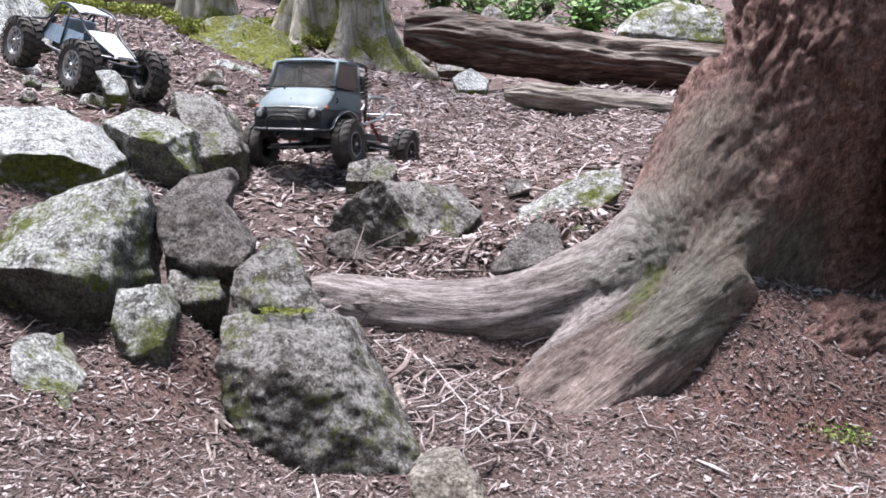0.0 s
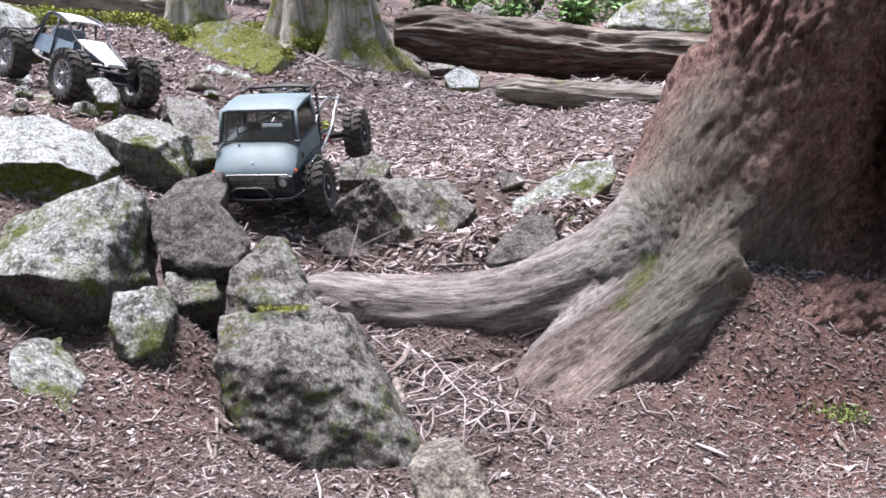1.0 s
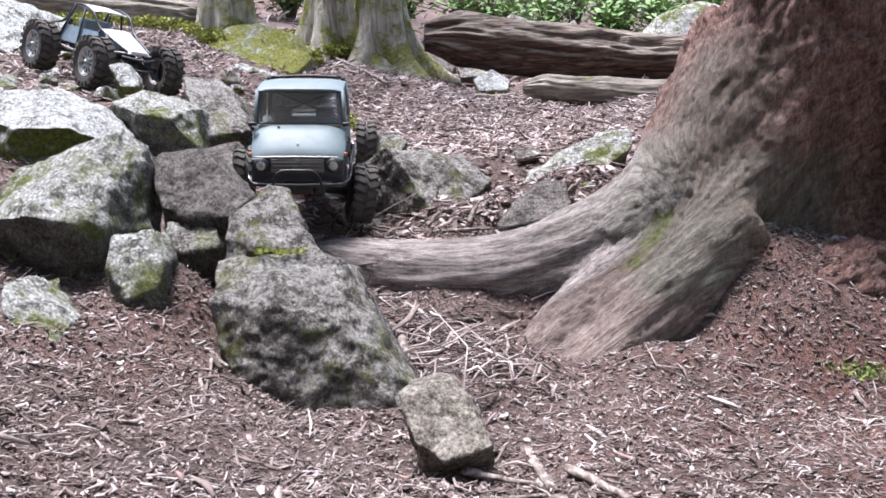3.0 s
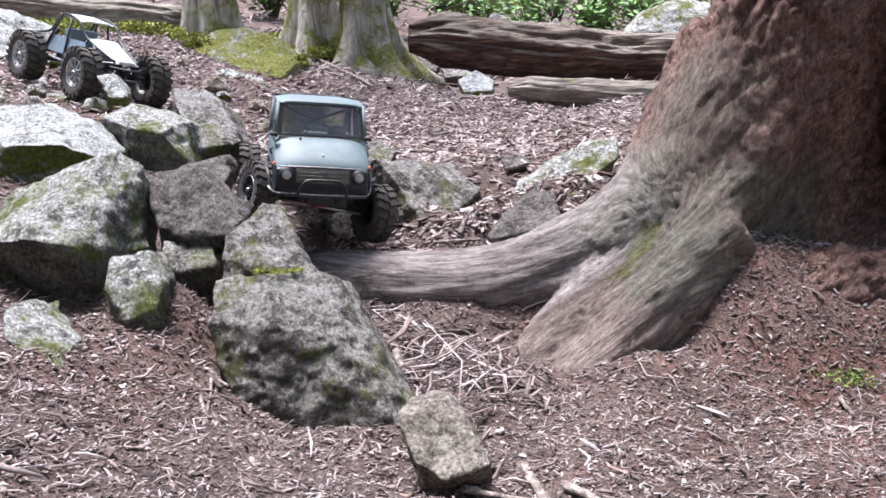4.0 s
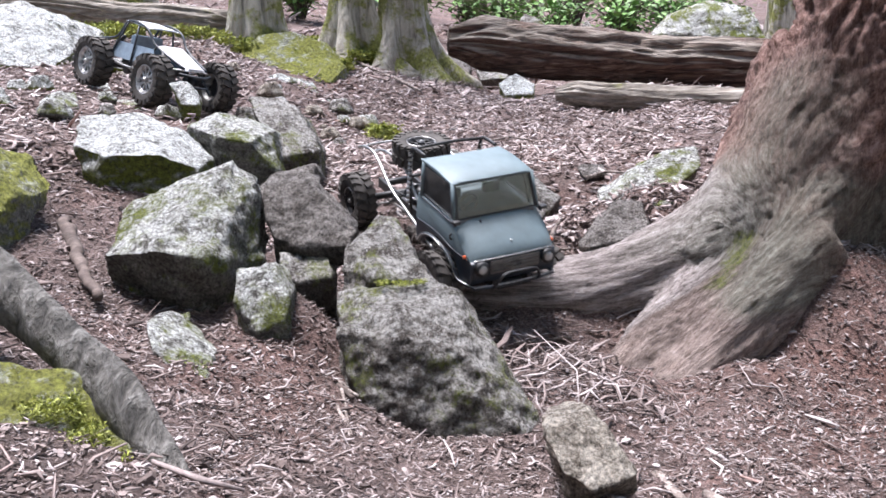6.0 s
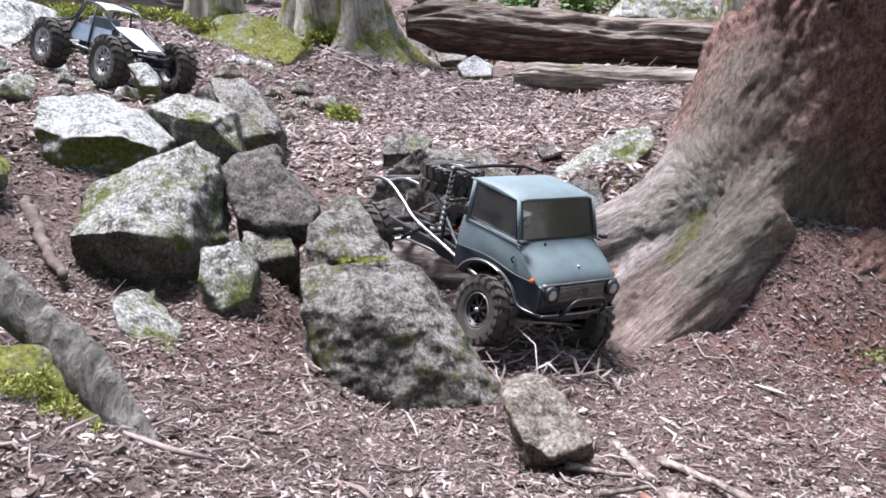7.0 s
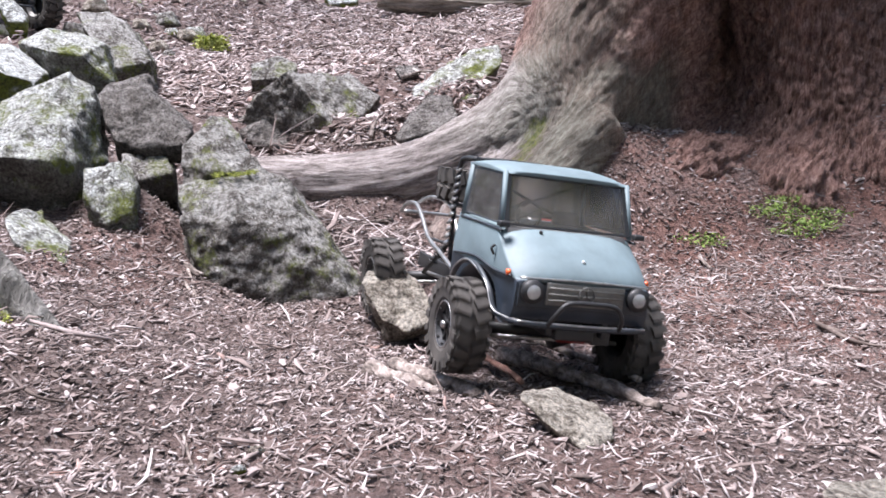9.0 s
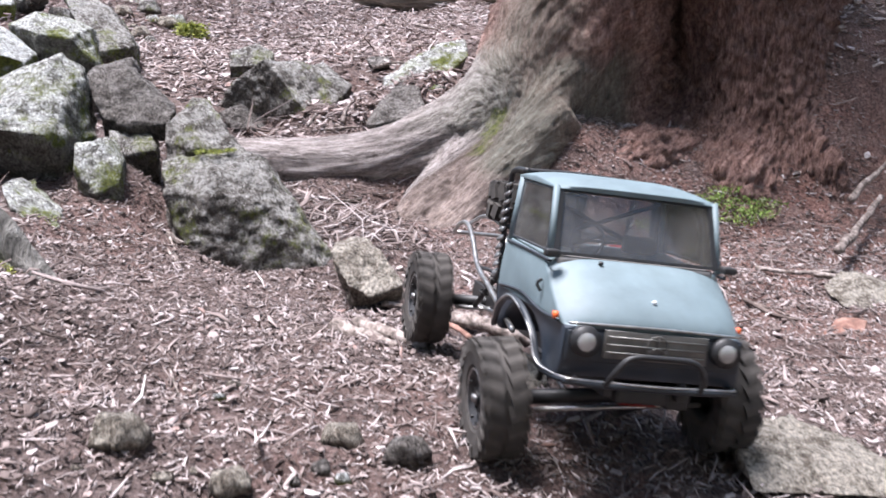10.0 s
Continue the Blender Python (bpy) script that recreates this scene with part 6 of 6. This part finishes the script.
def fronds(name, label, category, centres, n, spread, length, width, material, seed, up=0.8):
    """Small leaves springing from round each centre, joined."""
    rng = np.random.default_rng(seed)
    v, f = [], []
    for cx, cy, cz, r in centres:
        for _ in range(n):
            a, q = rng.uniform(0, 2 * np.pi), r * math.sqrt(rng.random())
            base = np.array((cx + q * math.cos(a), cy + q * math.sin(a), cz + spread * rng.uniform(-0.4, 1.0)))
            d = np.array((rng.normal(0, 0.7), rng.normal(0, 0.7), up * rng.uniform(0.1, 1.4)))
            d /= np.linalg.norm(d) + 1e-6
            s = np.cross(d, rng.normal(0, 1, 3))
            s /= np.linalg.norm(s) + 1e-6
            L, w = length * rng.uniform(0.5, 1.4), width * rng.uniform(0.6, 1.3)
            k = len(v)
            tip = base + d * L - np.array((0, 0, 0.25 * L))
            mid = base + d * L * 0.55
            v += [base, mid + s * w, tip, mid - s * w]
            f.append((k, k + 1, k + 2, k + 3))
    tagged(link(name, mesh_of(name, v, f, False), material), label, category, kind="stuff")


def patch(x, y, r, count, seed, lift=0.0):
    rng = np.random.default_rng(seed)
    out = []
    for _ in range(count):
        a, q = rng.uniform(0, 2 * np.pi), r * math.sqrt(rng.random())
        px, py = x + 1.8 * q * math.cos(a), y + q * math.sin(a)
        out.append((px, py, ground_at(px, py) + lift, 0.035))
    return out


fronds("moss_patch", "bright green moss and seedlings at the tree foot", "moss", patch(0.90, 1.76, 0.05, 26, 3) + patch(0.66, 1.72, 0.03, 5, 4), 60, 0.008, 0.011, 0.0018, SEEDLING, 11)
fronds("moss_patch", "feathery moss on the rock under the root", "moss", [(-0.535, 0.85, 0.335, 0.035), (-0.505, 0.84, 0.325, 0.03), (-0.565, 0.86, 0.345, 0.035), (-0.478, 0.86, 0.312, 0.025), (-0.595, 0.87, 0.36, 0.035), (-0.51, 0.90, 0.350, 0.03), (-0.475, 0.89, 0.325, 0.022), (-0.54, 0.92, 0.375, 0.03)], 1300, 0.014, 0.0075, 0.0011, MOSS_LEAF, 12)
fronds("moss_patch", "thin moss on the ledge of the boulder", "moss", [(-0.262, 1.478, 0.368, 0.012), (-0.235, 1.478, 0.366, 0.014), (-0.21, 1.485, 0.366, 0.010)], 150, 0.004, 0.006, 0.0009, MOSS_LEAF, 14)
fronds("moss_patch", "thick moss over roots and ground round the trees", "moss", patch(-1.15, 4.25, 0.30, 40, 7, 0.02) + patch(-0.95, 4.55, 0.16, 16, 8, 0.0) + patch(-0.85, 4.85, 0.14, 14, 9, 0.04) + patch(-1.75, 4.3, 0.2, 14, 10, 0.02) + patch(-0.42, 3.25, 0.05, 4, 12, 0.01), 160, 0.03, 0.022, 0.0045, MOSS_LEAF, 13)


def shrub(x, y, r, h, n, seed, label):
    """A low shrub: bent stems that carry many small leaves."""
    rng = np.random.default_rng(seed)
    ob = tagged(new("shrub"), label, "shrub")
    z0 = ground_at(x, y)
    ob.location = (x, y, z0)
    v, f, sv, sf = [], [], [], []
    for _ in range(n):
        a = rng.uniform(0, 2 * np.pi)
        tip = np.array((r * rng.uniform(0.2, 1) * math.cos(a), r * rng.uniform(0.2, 1) * math.sin(a), h * rng.uniform(0.5, 1.0)))
        path = spline([(0, 0, -0.05), tip * (0.3, 0.3, 0.7), tip], 8)
        tv, tf = tube_data(path, np.linspace(0.006, 0.002, 8), 5)
        k0 = len(sv)
        sv += list(tv)
        sf += [tuple(q + k0 for q in face) for face in tf]
        for u in np.linspace(0.3, 1, 22):
            p = path[min(7, int(u * 7))] + rng.normal(0, 0.03, 3)
            d = rng.normal(0, 1, 3) * (1, 1, 0.35)
            d /= np.linalg.norm(d)
            s = np.cross(d, (0, 0, 1)) + rng.normal(0, 0.25, 3)
            s /= np.linalg.norm(s)
            L = rng.uniform(0.035, 0.075)
            k = len(v)
            v += [p, p + d * L * 0.5 + s * L * 0.28, p + d * L - (0, 0, 0.2 * L), p + d * L * 0.5 - s * L * 0.28]
            f.append((k, k + 1, k + 2, k + 3))
    tagged(link("stem", mesh_of("stem", sv, sf), STICK_DARK, ob), kind="stuff")
    tagged(link("foliage", mesh_of("foliage", v, f, False), FERN_LEAF, ob), kind="stuff")


for k, (x, y, r, h) in enumerate(((0.35, 6.9, 0.45, 0.45), (0.75, 6.7, 0.35, 0.38), (0.95, 7.9, 0.6, 0.7), (1.5, 7.6, 0.45, 0.5), (-0.2, 8.2, 0.5, 0.5), (2.2, 8.2, 0.6, 0.7), (0.7, 9.2, 0.8, 0.9), (1.9, 9.5, 0.8, 0.9), (-0.6, 7.4, 0.5, 0.5), (-1.3, 7.0, 0.45, 0.4), (1.15, 7.0, 0.4, 0.45), (0.1, 7.7, 0.5, 0.55))):
    shrub(x, y, r, h, 34, 50 + k, "low leafy green shrub beyond the fallen logs")

# ---- trunks deeper in the wood, on every side; unseen second row added to block light ----
for k, (x, y, r) in enumerate(((-2.3, 6.4, 0.16), (-3.4, 7.6, 0.2), (2.0, 7.3, 0.16), (-1.2, 9.5, 0.22), (3.3, 9.0, 0.24), (0.4, 12.0, 0.25), (-4.6, 10.5, 0.25), (1.7, 12.5, 0.22), (-2.6, 13.0, 0.28), (5.0, 12.0, 0.3),
                           (-3.2, 0.6, 0.35), (-2.6, -1.8, 0.4), (-1.2, -3.4, 0.45), (0.5, -3.0, 0.4), (1.9, -3.6, 0.5), (3.0, -1.6, 0.45), (3.6, 0.8, 0.4), (3.9, 3.0, 0.4), (-4.4, 2.6, 0.4), (-4.2, -1.0, 0.5), (-0.4, -5.2, 0.6), (4.6, -3.6, 0.6), (-3.2, -5.0, 0.6), (2.6, -6.0, 0.6))):
    standing_tree("dark conifer trunk of the wood, unseen ones added to block side light", x, y, r, BARK_GREY, 10.0 + 1.7 * k, r * 0.9)


# ---- what moves ----
def truck_pose(x, y, z, rx, ry, rz):
    return Matrix.Translation((x, y, z)) @ Matrix.Rotation(radians(rz), 4, "Z") @ Matrix.Rotation(radians(ry), 4, "Y") @ Matrix.Rotation(radians(rx), 4, "X")


def row_at(rows, t):
    """The row between the keyed ones, by straight lines."""
    table = np.array(rows, float)
    return [float(np.interp(t, table[:, 0], table[:, k])) for k in range(1, table.shape[1])]


def motions():
    walk(truck, [(t, truck_pose(*row)) for t, *row in TRUCK])
    times_keyed = [k * 0.25 for k in range(41)]
    gone, spin, last = 0.0, [], None
    for t in times_keyed:
        here = Vector(row_at(TRUCK, t)[:3])
        gone += (here - last).length if last else 0.0
        last = here
        spin.append(gone / TYRE)
    for key, x, z in (("front", FRONT_X, FRONT_Z), ("rear", REAR_X, REAR_Z)):
        axle, wheels = WHEELS[key]
        rows_axle, rows_wheel = [], {s: [] for s, _ in wheels}
        for t, turn in zip(times_keyed, spin):
            lift_f, roll_f, lift_r, roll_r, steer = row_at(SUSPENSION, t)
            lift, roll, steer = (lift_f, roll_f, steer) if key == "front" else (lift_r, roll_r, 0.0)
            base = Matrix.Translation((x, 0, z + lift)) @ Matrix.Rotation(radians(roll), 4, "X")
            rows_axle.append((t, base))
            for s, _ in wheels:
                rows_wheel[s].append((t, base @ Matrix.Translation((0, s * TRACK, 0)) @ Matrix.Rotation(radians(steer), 4, "Z") @ Matrix.Rotation(turn, 4, "Y")))
        walk(axle, rows_axle)
        for s, w in wheels:
            walk(w, rows_wheel[s])


motions()
